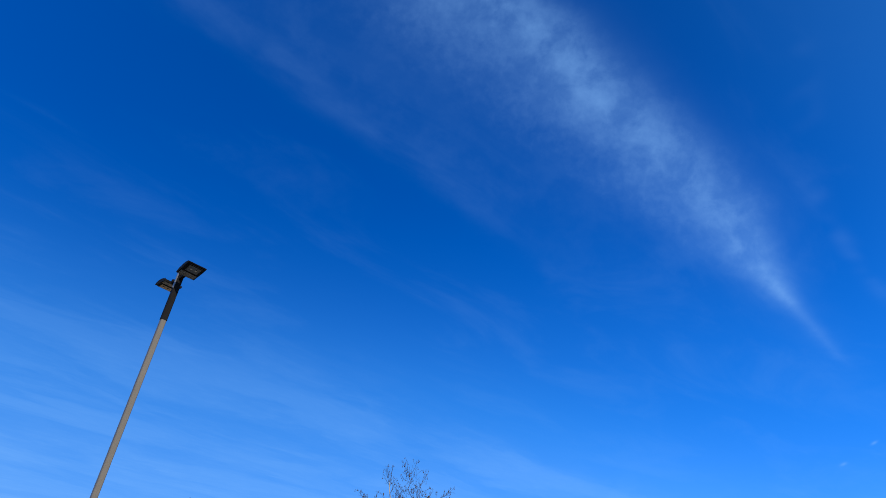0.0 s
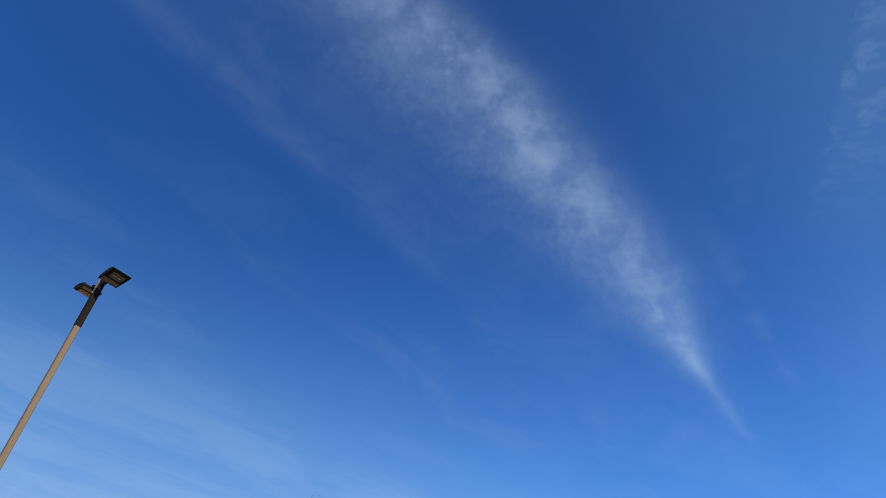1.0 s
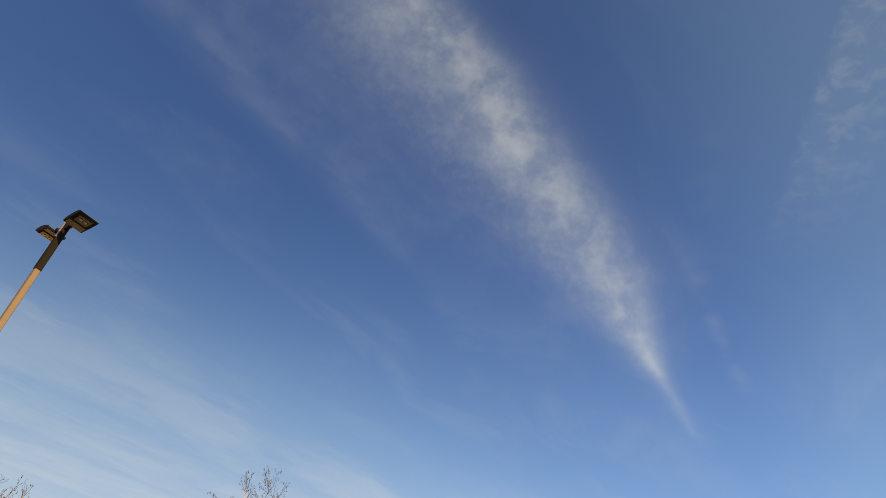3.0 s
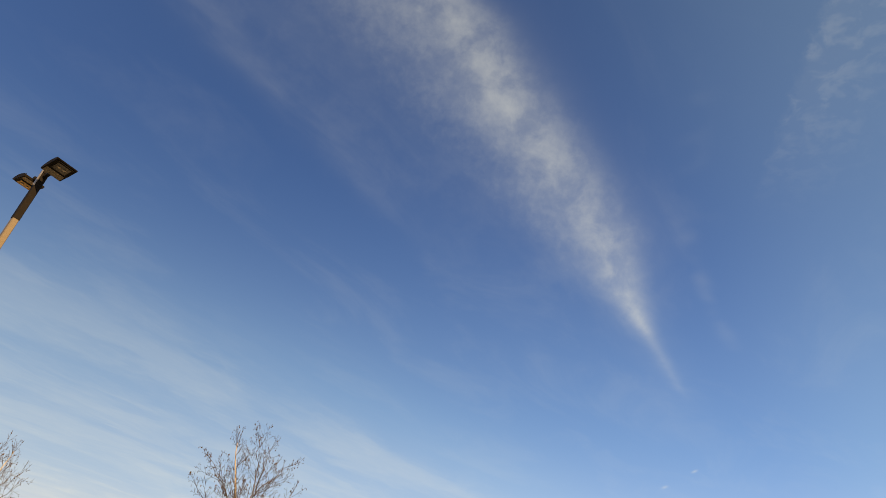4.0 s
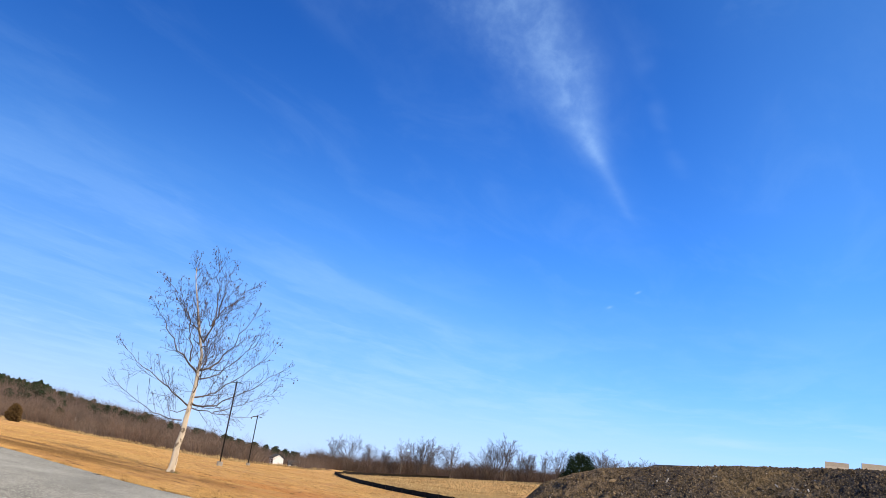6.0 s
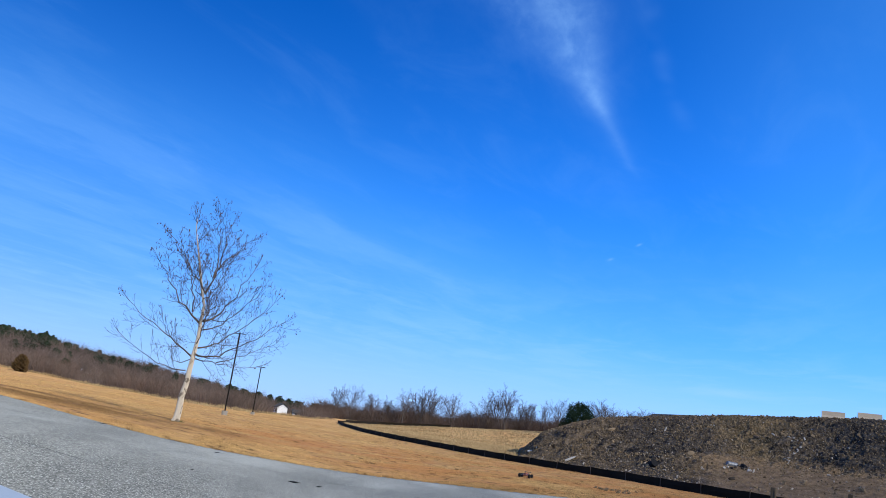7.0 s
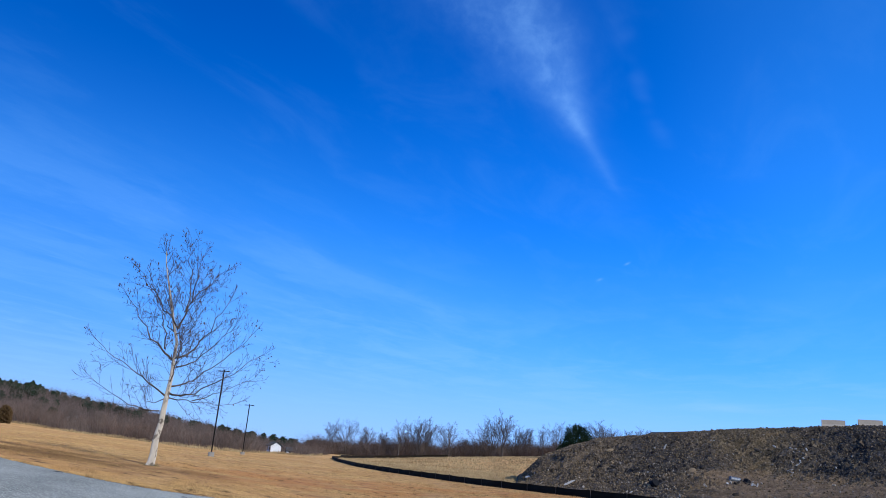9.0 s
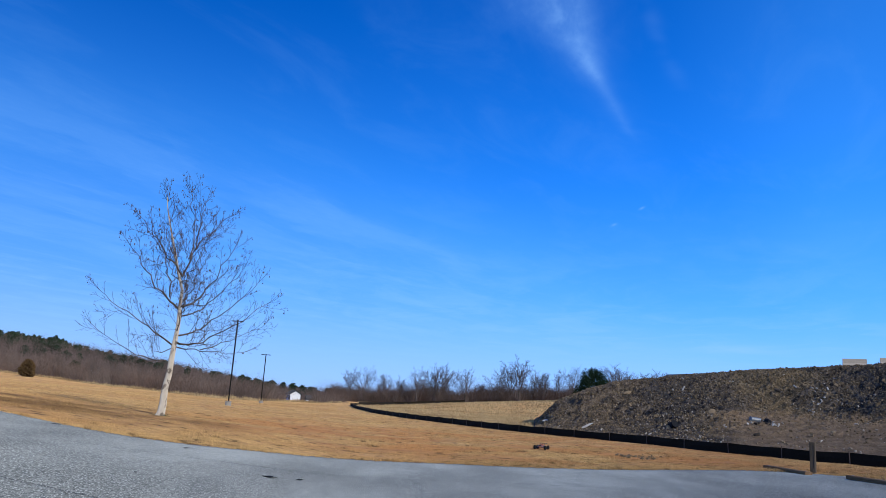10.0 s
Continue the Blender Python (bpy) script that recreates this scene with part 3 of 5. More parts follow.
# ---- lamp posts ----
def lamp_head(parent, d, h, k, rise):
    """A slim arched lamp head of size k on a short arm at height h, lens downwards, reaching along x to side d."""
    at = pose(0, 0, h, 0, -d * rise, 0) @ Matrix.Scale(k, 4)
    part("arm", Shape().box(0.34, 0.07, 0.08, at @ pose(d * 0.20, 0, -0.11), bevel=0.012), M_HEAD, parent)
    part("knuckle", Shape().lathe([(0.035, -0.06), (0.05, -0.05), (0.05, 0.05), (0.035, 0.06)], 14, at @ pose(d * 0.33, 0, -0.07, 90, 0, 0)), M_HEAD, parent)
    top = [(-0.26, -0.01), (-0.27, 0.03), (-0.16, 0.075), (0.02, 0.10), (0.20, 0.095), (0.34, 0.06), (0.40, 0.015), (0.38, 0.0), (0.10, -0.015)]
    head = part("lamp_head", Shape().extrude([(d * (x + 0.60), z - 0.13) for x, z in top], 0.46, at), M_HEAD, parent, "dark bronze arched lamp head")
    part("lens_frame", Shape().box(0.34, 0.36, 0.020, at @ pose(d * 0.78, 0, -0.148), bevel=0.006), M_HEAD, head)
    part("lens", Shape().box(0.28, 0.30, 0.012, at @ pose(d * 0.78, 0, -0.158), bevel=0.004), M_LENS, head, "flat glass lens")
    part("underside_panel", Shape().box(0.20, 0.40, 0.010, at @ pose(d * 0.46, 0, -0.150), bevel=0.004), M_BRONZE, head, "paler bronze panel")
    for e in (-0.06, 0.06):
        part("reflector", Shape().lathe([(0.030, -0.170), (0.036, -0.163), (0.02, -0.158)], 14, at @ pose(d * 0.79, e, 0)), M_CHROME, head)
    for e in (-0.18, 0.0, 0.18):
        part("cooling_fin", Shape().box(0.34, 0.012, 0.03, at @ pose(d * 0.66, e, -0.04), bevel=0.003), M_HEAD, head)


def build_lamp(x, y, top, turn, width, label, foot, lean=(0, 0), size=1.0, paint=M_BRONZE):
    g = level(x, y)
    ob = thing("street_lamp", x, y, g, turn, label, "street lamp", "car park lamps")
    ob.matrix_world = pose(x, y, g, lean[0], lean[1], turn)
    h = top - g
    part("base", Shape().lathe([(0.20, -0.1), (0.21, foot - 0.03), (0.19, foot)], 20), M_CONCRETE, ob, "round concrete footing", smooth=False)
    part("base_plate", Shape().box(0.30, 0.30, 0.025, pose(0, 0, foot), bevel=0.01), M_BRONZE, ob)
    part("pole", Shape().box(width, width, h - foot - 0.025, pose(0, 0, foot + 0.025), bevel=width * 0.12), paint, ob, "square bronze-painted pole")
    part("cap", Shape().box(width * 1.15, width * 1.15, 0.05, pose(0, 0, h), bevel=0.01), M_HEAD, ob)
    # dark skin added round the pole's top in place of the heads' shadow
    if paint is M_BRONZE:
        part("shaded_pole_top", Shape().box(width + 0.008, width + 0.008, 0.74, pose(0, 0, h - 0.74), bevel=width * 0.12), M_HEAD, ob, "dark skin on the pole's top, standing for the lamp heads' shadow")
    if paint is M_BRONZE and size > 0.6:
        part("conduit", Shape().tube([(width * 0.3, -width * 0.62, h - 0.22), (width * 0.3, -width * 0.62, h + 0.03)], [0.014, 0.014], 8), M_STEEL, ob, "bright steel conduit")
    for d in (1, -1):
        lamp_head(ob, d, h, size, 6 if paint is M_BRONZE else 0)
    return ob


build_lamp(-6.20, 6.77, 6.52, -36, 0.080, "tall square bronze lamp post with two shoebox heads", 0.10, (-4.37, 1.43), 0.62)
build_lamp(-11.94, 53.8, 6.42, -12, 0.078, "distant double-headed lamp post on a round concrete footing", 0.27, size=0.44, paint=M_HEAD)
build_lamp(-14.6, 78.5, 5.45, -12, 0.080, "far double-headed lamp post standing in dry turf", 0.24, size=0.5, paint=M_HEAD)


# ---- trees ----
def branch(shape, rng, start, way, length, radius, depth, ends, lift, sides, kids=(5, 4, 3), wander=0.16, thin=0.006):
    """A limb that bends and forks. Collects the tips of the finest twigs."""
    if depth >= len(kids):
        d = (Vector(way).normalized() + Vector((rng.uniform(-1, 1), rng.uniform(-1, 1), rng.uniform(-0.4, 1))) * wander).normalized()
        a = d.cross(Vector((0.31, 0.95, 0.05))).normalized() * radius
        b = d.cross(a)
        q = Vector(start)
        shape.add([q + a, q - a * 0.5 + b * 0.87, q - a * 0.5 - b * 0.87, q + d * length], [(0, 1, 3), (1, 2, 3), (2, 0, 3)])
        return
    n = max(3, min(5, int(length / 0.28)))
    pts, rad, p, d = [Vector(start)], [radius], Vector(start), Vector(way).normalized()
    for i in range(n):
        d = (d + Vector((rng.uniform(-1, 1), rng.uniform(-1, 1), rng.uniform(-1, 1))) * wander + Vector((0, 0, lift))).normalized()
        p = p + d * (length / n)
        pts.append(p.copy())
        rad.append(max(thin, radius * (1 - 0.75 * (i + 1) / n)))
    shape.tube(pts, rad, sides if depth < 2 else 3, cap=False)
    ends.append(pts[-1])
    for k in range(kids[depth]):
        t = 0.22 + 0.76 * (k + rng.uniform(0.1, 0.9)) / kids[depth]
        i = min(n - 1, int(t * n))
        q = pts[i].lerp(pts[i + 1], t * n - i)
        axis = (pts[i + 1] - pts[i]).normalized()
        out = axis.cross(Vector((rng.uniform(-1, 1), rng.uniform(-1, 1), rng.uniform(-1, 1)))).normalized()
        turn = rng.uniform(0.5, 0.95)
        way2 = axis * math.cos(turn) + out * math.sin(turn) + Vector((0, 0, 0.22))
        branch(shape, rng, q, way2, length * (1 - 0.55 * t) * rng.uniform(0.42, 0.66), max(thin, rad[i] * 0.58), depth + 1, ends, lift, sides,
               kids, wander, thin)


# boughs of the sycamore: start (side, height), bend, end, reach in depth, stoutness
LEFT_BOUGHS = [((-0.01, 1.87), (-1.1, 2.05), (-2.85, 3.1), 0.5, 0.72), ((0.08, 2.4), (-0.95, 3.05), (-2.65, 4.1), -0.6, 1.0), ((0.1, 2.3), (-0.5, 2.2), (-0.65, 3.2), 1.0, 0.5),
               ((0.19, 3.6), (-0.68, 4.4), (-1.8, 5.85), 0.5, 1.3), ((-0.2, 4.0), (-0.45, 5.1), (-1.1, 6.15), -0.6, 0.8), ((0.14, 4.74), (-0.6, 5.65), (-1.65, 6.8), -0.4, 1.0)]
RIGHT_BOUGHS = [((0.13, 4.8), (0.65, 6.05), (1.62, 7.4), 0.3, 1.5), ((0.28, 5.4), (0.26, 6.5), (-0.1, 8.1), -0.3, 1.1), ((0.45, 5.75), (0.5, 6.8), (0.65, 7.85), 0.5, 0.9),
                ((0.13, 2.35), (1.0, 2.3), (2.75, 2.4), 0.8, 0.8), ((0.2, 2.5), (1.3, 2.7), (3.4, 4.3), -0.5, 1.15), ((1.0, 2.3), (2.0, 2.75), (3.4, 3.6), 0.9, 0.6),
                ((0.25, 2.73), (1.3, 3.35), (3.05, 5.2), 0.4, 1.0), ((0.3, 3.42), (1.1, 3.9), (2.2, 5.35), -0.9, 0.85), ((0.25, 3.72), (1.0, 4.45), (1.95, 6.5), 0.3, 1.2)]
TRUNK = [(0, 0), (0.12, 1.74), (0.19, 3.07), (0.16, 4.3), (-0.25, 5.65), (-0.6, 6.8), (-0.86, 8.3)]


def shoot(shape, rng, start, way, length, radius, depth, ends):
    """A bare shoot that curves upwards, with shorter shoots on alternate sides."""
    n = max(3, min(8, int(length / 0.13)))
    pts, rad, p, d = [Vector(start)], [radius], Vector(start), Vector(way).normalized()
    bow = Vector((rng.uniform(-1, 1), rng.uniform(-1, 1), 0)) * 0.035
    for i in range(n):
        d = (d + Vector((rng.uniform(-1, 1), rng.uniform(-1, 1), rng.uniform(-0.8, 0.8))) * 0.075 + bow + Vector((0, 0, 0.08))).normalized()
        p = p + d * (length / n)
        pts.append(p.copy())
        rad.append(max(0.0035, radius * (1 - 0.72 * (i + 1) / n)))
    shape.tube(pts, rad, 4 if depth == 0 else 3, cap=False)
    ends.append(pts[-1])
    if depth >= 2:
        return
    count = int(length / (0.145 if depth == 0 else 0.155))
    side = rng.uniform(0, 6.28)
    for k in range(count):
        t = 0.15 + 0.8 * (k + rng.uniform(0.2, 0.8)) / max(1, count)
        i = min(n - 1, int(t * n))
        q = pts[i].lerp(pts[i + 1], t * n - i)
        axis = (pts[i + 1] - pts[i]).normalized()
        side += 3.14 + rng.uniform(-0.7, 0.7)
        out = axis.cross(Vector((math.cos(side), math.sin(side), 0.3))).normalized()
        turn = rng.uniform(0.5, 1.0)
        shoot(shape, rng, q, axis * math.cos(turn) + out * math.sin(turn), length * (1 - 0.6 * t) * rng.uniform(0.35, 0.62), max(0.0035, rad[i] * 0.6), depth + 1, ends)


def sycamore(x, y, turn, size, seed, label):
    rng = random.Random(seed)
    ob = thing("tree", x, y, level(x, y) - 0.03, turn, label, "tree", "sycamores beside the car park")

    def trunk_at(z):
        return interp([(b, a) for a, b in TRUNK], z) * size

    trunk = Shape()
    zs = [0, 0.06, 0.18, 0.45, 0.9, 1.4, 1.9, 2.5, 3.1, 3.7, 4.3, 4.9, 5.6, 6.3, 6.8, 7.15, 7.5]
    girth = [(0, 0.19), (0.06, 0.155), (0.18, 0.128), (0.9, 0.108), (1.9, 0.094), (3.1, 0.068), (4.3, 0.053), (5.6, 0.036), (7.0, 0.019), (7.5, 0.011)]
    trunk.tube([(trunk_at(z) + 0.02 * math.sin(z * 5), 0.02 * math.sin(z * 3), z * size) for z in zs], [interp(girth, z) * size for z in zs], 14)
    part("trunk", trunk, M_BARK, ob, "pale flaking trunk", smooth=True)
    twigs, ends = Shape(), []
    rows = list(LEFT_BOUGHS + RIGHT_BOUGHS)
    for k in range(7):
        z0 = 2.7 + 2.6 * (k + rng.random()) / 7
        out, deep = rng.uniform(-0.9, 0.9), (1 if k % 2 else -1) * (2.7 - 0.28 * z0) * rng.uniform(0.8, 1.1)
        x0 = trunk_at(z0) / size
        rows.append(((x0, z0), (x0 + out * 0.45, z0 + 0.45), (x0 + out, z0 + rng.uniform(1.5, 2.1)), deep, 0.7))
    for (x0, z0), (xm, zm), (x1, z1), deep, stout in rows:
        a, mid, b = Vector((x0, 0, z0)) * size, Vector((xm, deep * 0.42, zm)) * size, Vector((x1, deep, z1)) * size
        b = mid.lerp(b, 0.84)
        bend = mid * 2 - (a + b) * 0.5
        n, pts, rad = 14, [], []
        r0 = min(0.75 * interp(girth, z0), 0.034 * stout) * size
        for i in range(n + 1):
            t = i / n
            p = a.lerp(bend, t).lerp(bend.lerp(b, t), t)
            p += Vector((noise.noise((t * 7, z0 * 7, seed)), noise.noise((t * 7, z0 * 7 + 50, seed)), noise.noise((t * 7, z0 * 7 + 90, seed)))) * 0.14 * min(1, t * 3)
            pts.append(p)
            rad.append(max(0.0065, r0 * (1 - 0.82 * t ** 0.8)))
        part("bough", Shape().tube(pts, rad, 7), M_BOUGH, ob, smooth=True)
        ends.append(pts[-1])
        count = int(4 + (b - a).length * 3.6)
        side = rng.uniform(0, 6.28)
        for k in range(count):
            t = 0.14 + 0.84 * (k + rng.random()) / count
            i = min(n - 1, int(t * n))
            q = pts[i].lerp(pts[i + 1], t * n - i)
            axis = (pts[i + 1] - pts[i]).normalized()
            side += 2.6 + rng.uniform(-0.8, 0.8)
            out = axis.cross(Vector((math.cos(side), math.sin(side), 0.2))).normalized()
            spread = rng.uniform(0.55, 1.1)
            shoot(twigs, rng, q, axis * math.cos(spread) + out * math.sin(spread) + Vector((0, 0, 0.2)),
                  rng.uniform(0.50, 1.35) * (1.1 - 0.35 * t) * size * (0.7 + 0.3 * min(1.0, stout)), max(0.0052, rad[i] * 0.40), 0, ends)
        for fork in (-0.35, 0.35):
            shoot(twigs, rng, pts[-1], (pts[-1] - pts[-2]).normalized() + Vector((fork * rng.random(), fork, 0.1)), rng.uniform(0.5, 0.8) * size, rad[-1], 0, ends)
    for z in (5.4, 6.0, 6.6, 7.05, 7.35):
        for k in range(2):
            w = rng.uniform(0, 6.28)
            shoot(twigs, rng, (trunk_at(z), 0, z * size), (math.cos(w), math.sin(w), 1.1), rng.uniform(0.5, 0.85) * size * (1.2 - 0.5 * ease(6, 7.4, z)), 0.009, 0, ends)
    for lean in (-0.25, 0.0, 0.22):
        shoot(twigs, rng, (trunk_at(7.3), 0, 7.3 * size), (lean - 0.1, lean * 0.5, 1.0), 0.85 * size, 0.009, 0, ends)
    part("crown", twigs, M_TWIG, ob, "fine bare twigs")
    fruit, foliage = Shape(), Shape()
    for e in ends:
        high = ease(2.5, 6.5, e.z)
        if rng.random() < 0.07 + 0.34 * high:
            r = rng.uniform(0.012, 0.018)
            c = e + Vector((rng.uniform(-0.02, 0.02), rng.uniform(-0.02, 0.02), -rng.uniform(0.05, 0.11)))
            fruit.tube([e, c], [0.003, 0.003], 3, cap=False)
            fruit.lathe([(0.002, -r * 1.3), (r * 0.8, -r * 0.7), (r, 0), (r * 0.8, r * 0.7), (0.002, r * 1.3)], 6, Matrix.Translation(c))
        if rng.random() < 0.004 + 0.03 * high:
            w, l = rng.uniform(0.02, 0.04), rng.uniform(0.05, 0.10)
            m = Matrix.Translation(e) @ Euler((rng.uniform(-0.6, 0.6), rng.uniform(-0.6, 0.6), rng.uniform(0, 6.3))).to_matrix().to_4x4()
            foliage.add([(0, 0, 0), (w, 0.01, -l * 0.5), (0.004, 0.02, -l), (-w, 0.01, -l * 0.5), (0, -0.012, -l * 0.5)],
                        [(0, 1, 4), (1, 2, 4), (2, 3, 4), (3, 0, 4)], m)
    tagged(part("fruit", fruit, M_SEED, ob, "dark hanging seed balls"), "dark hanging seed balls on bare twigs", kind="stuff")
    tagged(part("foliage", foliage, M_CEDAR, ob, "few curled brown leaves"), "few curled brown leaves on bare twigs", kind="stuff")
    weeds = Shape()
    for _ in range(150):
        a, q, h = rng.uniform(0, 6.28), rng.uniform(0.12, 0.30), rng.uniform(0.04, 0.14)
        bx, by, v = q * math.cos(a), q * math.sin(a), rng.uniform(0, 3.14)
        weeds.add([(bx - math.cos(v) * 0.008, by - math.sin(v) * 0.008, 0), (bx + math.cos(v) * 0.008, by + math.sin(v) * 0.008, 0),
                   (bx + math.cos(a) * h * 0.5, by + math.sin(a) * h * 0.5, h)], [(0, 1, 2)], Matrix.Identity(4))
    tagged(part("weeds", weeds, M_TUFT, ob), "green tuft of grass round the trunk's foot", kind="stuff")
    return ob


sycamore(-7.2, 25.45, 18, 0.92, 11, "bare young sycamore with pale flaking bark and hanging seed balls")
sycamore(-14.5, 22.8, 190, 0.60, 23, "bare sycamore with fine spreading twigs at the turf's edge")


def far_tree(seed, height, spread, fork):
    """A leafless tree of the distant row, about the origin: a bole that parts low into long rising limbs, which fork down to fine twigs."""
    rng = random.Random(seed)
    ob = thing("tree", 0, 0, 0)
    trunk, crown = Shape(), Shape()
    bole = height * rng.uniform(0.10, 0.20)
    lean = rng.uniform(-0.3, 0.3)
    top = Vector((lean, 0.1, bole * 1.3))
    trunk.tube([(0, 0, -0.3), (lean * 0.3, 0, bole * 0.5), (lean * 0.7, 0.05, bole), tuple(top)], [0.27, 0.21, 0.18, 0.12], 7)
    stems = 5 + fork
    for f in range(stems):
        w = 6.28 * f / stems + rng.uniform(-0.5, 0.5)
        tilt = 0.08 if f == 0 else math.atan(spread / height * rng.uniform(0.30, 0.90))
        way = (math.cos(w) * math.sin(tilt), math.sin(w) * math.sin(tilt), math.cos(tilt))
        base = Vector((lean * 0.7, 0.05, bole)).lerp(top, rng.uniform(-0.4, 1.0))
        long = (height - bole) * rng.uniform(0.82, 1.0) * (1 - 0.12 * math.sin(tilt))
        branch(crown, rng, base, way, long, 0.115 if f == 0 else rng.uniform(0.07, 0.10), 0, [], -0.01, 5, (10, 7, 5), 0.15, 0.012)
    part("trunk", trunk, M_FARTREE, ob)
    part("crown", crown, M_FARTREE, ob)
    return ob


FAR_LABELS = ["tall leafless tree in the distant hedgerow", "leafless grey-brown tree with an open round crown", "slim leafless tree among brown brush",
              "leafless tree with several stems", "leafless tree with a ragged upright crown"]
far_kinds = [far_tree(101, 12.0, 7.4, 1), far_tree(102, 11.0, 8.4, 3), far_tree(103, 9.5, 5.0, 0), far_tree(104, 11.0, 8.0, 4), far_tree(105, 10.0, 6.4, 2)]
# bearing, distance, height, kind
FAR_ROW = [(-4.4, 205, 8.3, 2), (-3.4, 203, 9.2, 0), (-1.9, 206, 7.4, 4), (-0.6, 204, 7.6, 4), (0.5, 200, 9.6, 2), (1.9, 203, 10.0, 3), (2.6, 206, 9.8, 1),
           (4.2, 202, 11.6, 0), (5.4, 207, 6.6, 4), (6.7, 203, 11.3, 0), (7.6, 205, 11.0, 3), (8.2, 202, 12.6, 2), (9.3, 206, 9.6, 1), (10.1, 204, 9.4, 4),
           (11.2, 203, 8.4, 2), (12.2, 204, 11.6, 0), (15.4, 205, 10.5, 1), (15.9, 208, 9.0, 3), (17.5, 206, 9.0, 4), (18.1, 207, 8.6, 1)]
# single trees that stand in the brush
BRUSH_TREES = [(-22.4, 150, 5.0, 3), (-18.1, 150, 4.8, 1), (-13.8, 128, 4.4, 3), (-29.5, 188, 6.0, 1), (-24.5, 176, 5.2, 3), (-20.6, 162, 6.0, 1), (-19.2, 186, 6.4, 3), (-17.0, 178, 5.0, 1), (-15.0, 190, 5.6, 3), (-12.6, 186, 5.2, 1), (-7.2, 196, 5.4, 4)]
row_rng = random.Random(71)
BACK_ROW = [(-5.3 + 1.55 * i + row_rng.uniform(-0.4, 0.4), row_rng.uniform(213, 219), row_rng.uniform(5.6, 8.8), row_rng.randrange(5)) for i in range(15)]
for n_tree, (az, r, h, kind) in enumerate(FAR_ROW + BRUSH_TREES + BACK_ROW):
    x, y = polar(az, r)
    src = far_kinds[kind]
    size = h / (12.0, 11.0, 9.5, 11.0, 10.0)[kind]
    m = pose(x, y, level(x, y) - 0.1, 0, 0, 47 * n_tree) @ Matrix.Scale(size, 4)
    tree = src if n_tree == {2: 0, 0: 1, 4: 2, 3: 5, 1: 6}.get(kind, -1) else copy_thing(src, m)
    if tree is src:
        src.matrix_world = m
    tagged(tree, FAR_LABELS[kind], "tree", "distant hedgerow trees")


def clump(shape, rng, x, y, z, w, h, blades, thick):
    """A thicket of bare shoots: a dome of fine leaning sticks with side twigs."""
    for _ in range(blades):
        a, q = rng.uniform(0, 6.28), rng.random() ** 0.6
        bx, by = x + math.cos(a) * q * w * 0.4, y + math.sin(a) * q * w * 0.4
        a += rng.uniform(-0.9, 0.9)
        hh = h * rng.uniform(0.55, 1.0) * (1 - 0.42 * q * q)
        lean = rng.uniform(0.05, 1.25) * (0.4 + q)
        tx, ty = bx + math.cos(a) * lean * hh, by + math.sin(a) * lean * hh
        v = rng.uniform(0, 3.14)
        ca, sa = math.cos(v) * thick, math.sin(v) * thick
        o = len(shape.v)
        shape.v += [(bx - ca, by - sa, z - 0.2), (bx + ca, by + sa, z - 0.2), (tx, ty, z + hh)]
        shape.f.append((o, o + 1, o + 2))
        for _ in range(3):
            t = rng.uniform(0.25, 0.9)
            b2, l2 = rng.uniform(0, 6.28), hh * rng.uniform(0.14, 0.34)
            qx, qy, qz = bx + (tx - bx) * t, by + (ty - by) * t, z + hh * t
            o = len(shape.v)
            shape.v += [(qx - ca * 0.6, qy - sa * 0.6, qz), (qx + ca * 0.6, qy + sa * 0.6, qz),
                        (qx + math.cos(b2) * l2 * 0.8, qy + math.sin(b2) * l2 * 0.8, qz + l2 * rng.uniform(0.3, 0.9))]
            shape.f.append((o, o + 1, o + 2))


def brush_front(az):
    """Distance at which the brush begins behind the turf."""
    return interp([(-46, 172), (-28, 166), (-25, 151), (-21.3, 131), (-17.5, 114), (-14, 97), (-11.6, 100), (-8.7, 119), (-5.4, 152)], az)


def build_brush():
    rng = random.Random(31)
    near, red = Shape(), Shape()
    for _ in range(1300):
        az = rng.uniform(-46, -5)
        r = brush_front(az) + 70 * rng.random() ** 1.4
        if -9.8 < az < -6.8 and r < 207:
            continue
        x, y = polar(az, r)
        clump(red if rng.random() < 0.3 else near, rng, x, y, level(x, y), 4.6, (rng.uniform(1.6, 5.6) + 4.4 * noise.noise((x * 0.10, y * 0.10, 6.0))) * (0.78 + 0.0035 * (r - 130)) * (0.70 + 0.30 * ease(6, 16, -az)), 54, 0.024)
    for _ in range(1700):
        az = rng.uniform(-6, 20)
        r = rng.uniform(203, 222)
        x, y = polar(az, r)
        clump(red if rng.random() < 0.45 else near, rng, x, y, level(x, y), 4.4, rng.uniform(2.2, 6.4) * (1 + 0.55 * noise.noise((x * 0.11, 2.0, 3.0))), 50, 0.027)
    solid("brush", near, M_BRUSH, "grey-brown leafless thicket along the field's edge", "brush", kind="stuff")
    solid("brush", red, M_BRUSH_RED, "reddish-brown leafless thicket along the field's edge", "brush", kind="stuff")
    woods = Shape()
    for _ in range(2300):
        az = rng.uniform(-50, 0)
        r = 215 + 230 * rng.random() ** 0.8
        x, y = polar(az, r)
        clump(woods, rng, x, y, level(x, y), 6.5, rng.uniform(3.6, 7.6) * (0.55 + 0.45 * ease(4, 22, -az)), 30, 0.06)
    for _ in range(260):
        az = rng.uniform(-8, 40)
        r = rng.uniform(330, 400)
        x, y = polar(az, r)
        clump(woods, rng, x, y, level(x, y) - 1.0, 7.0, rng.uniform(4, 6.5), 24, 0.08)
    solid("woods", woods, M_WOODS, "far leafless woods covering a low hillside", "woods", kind="stuff")


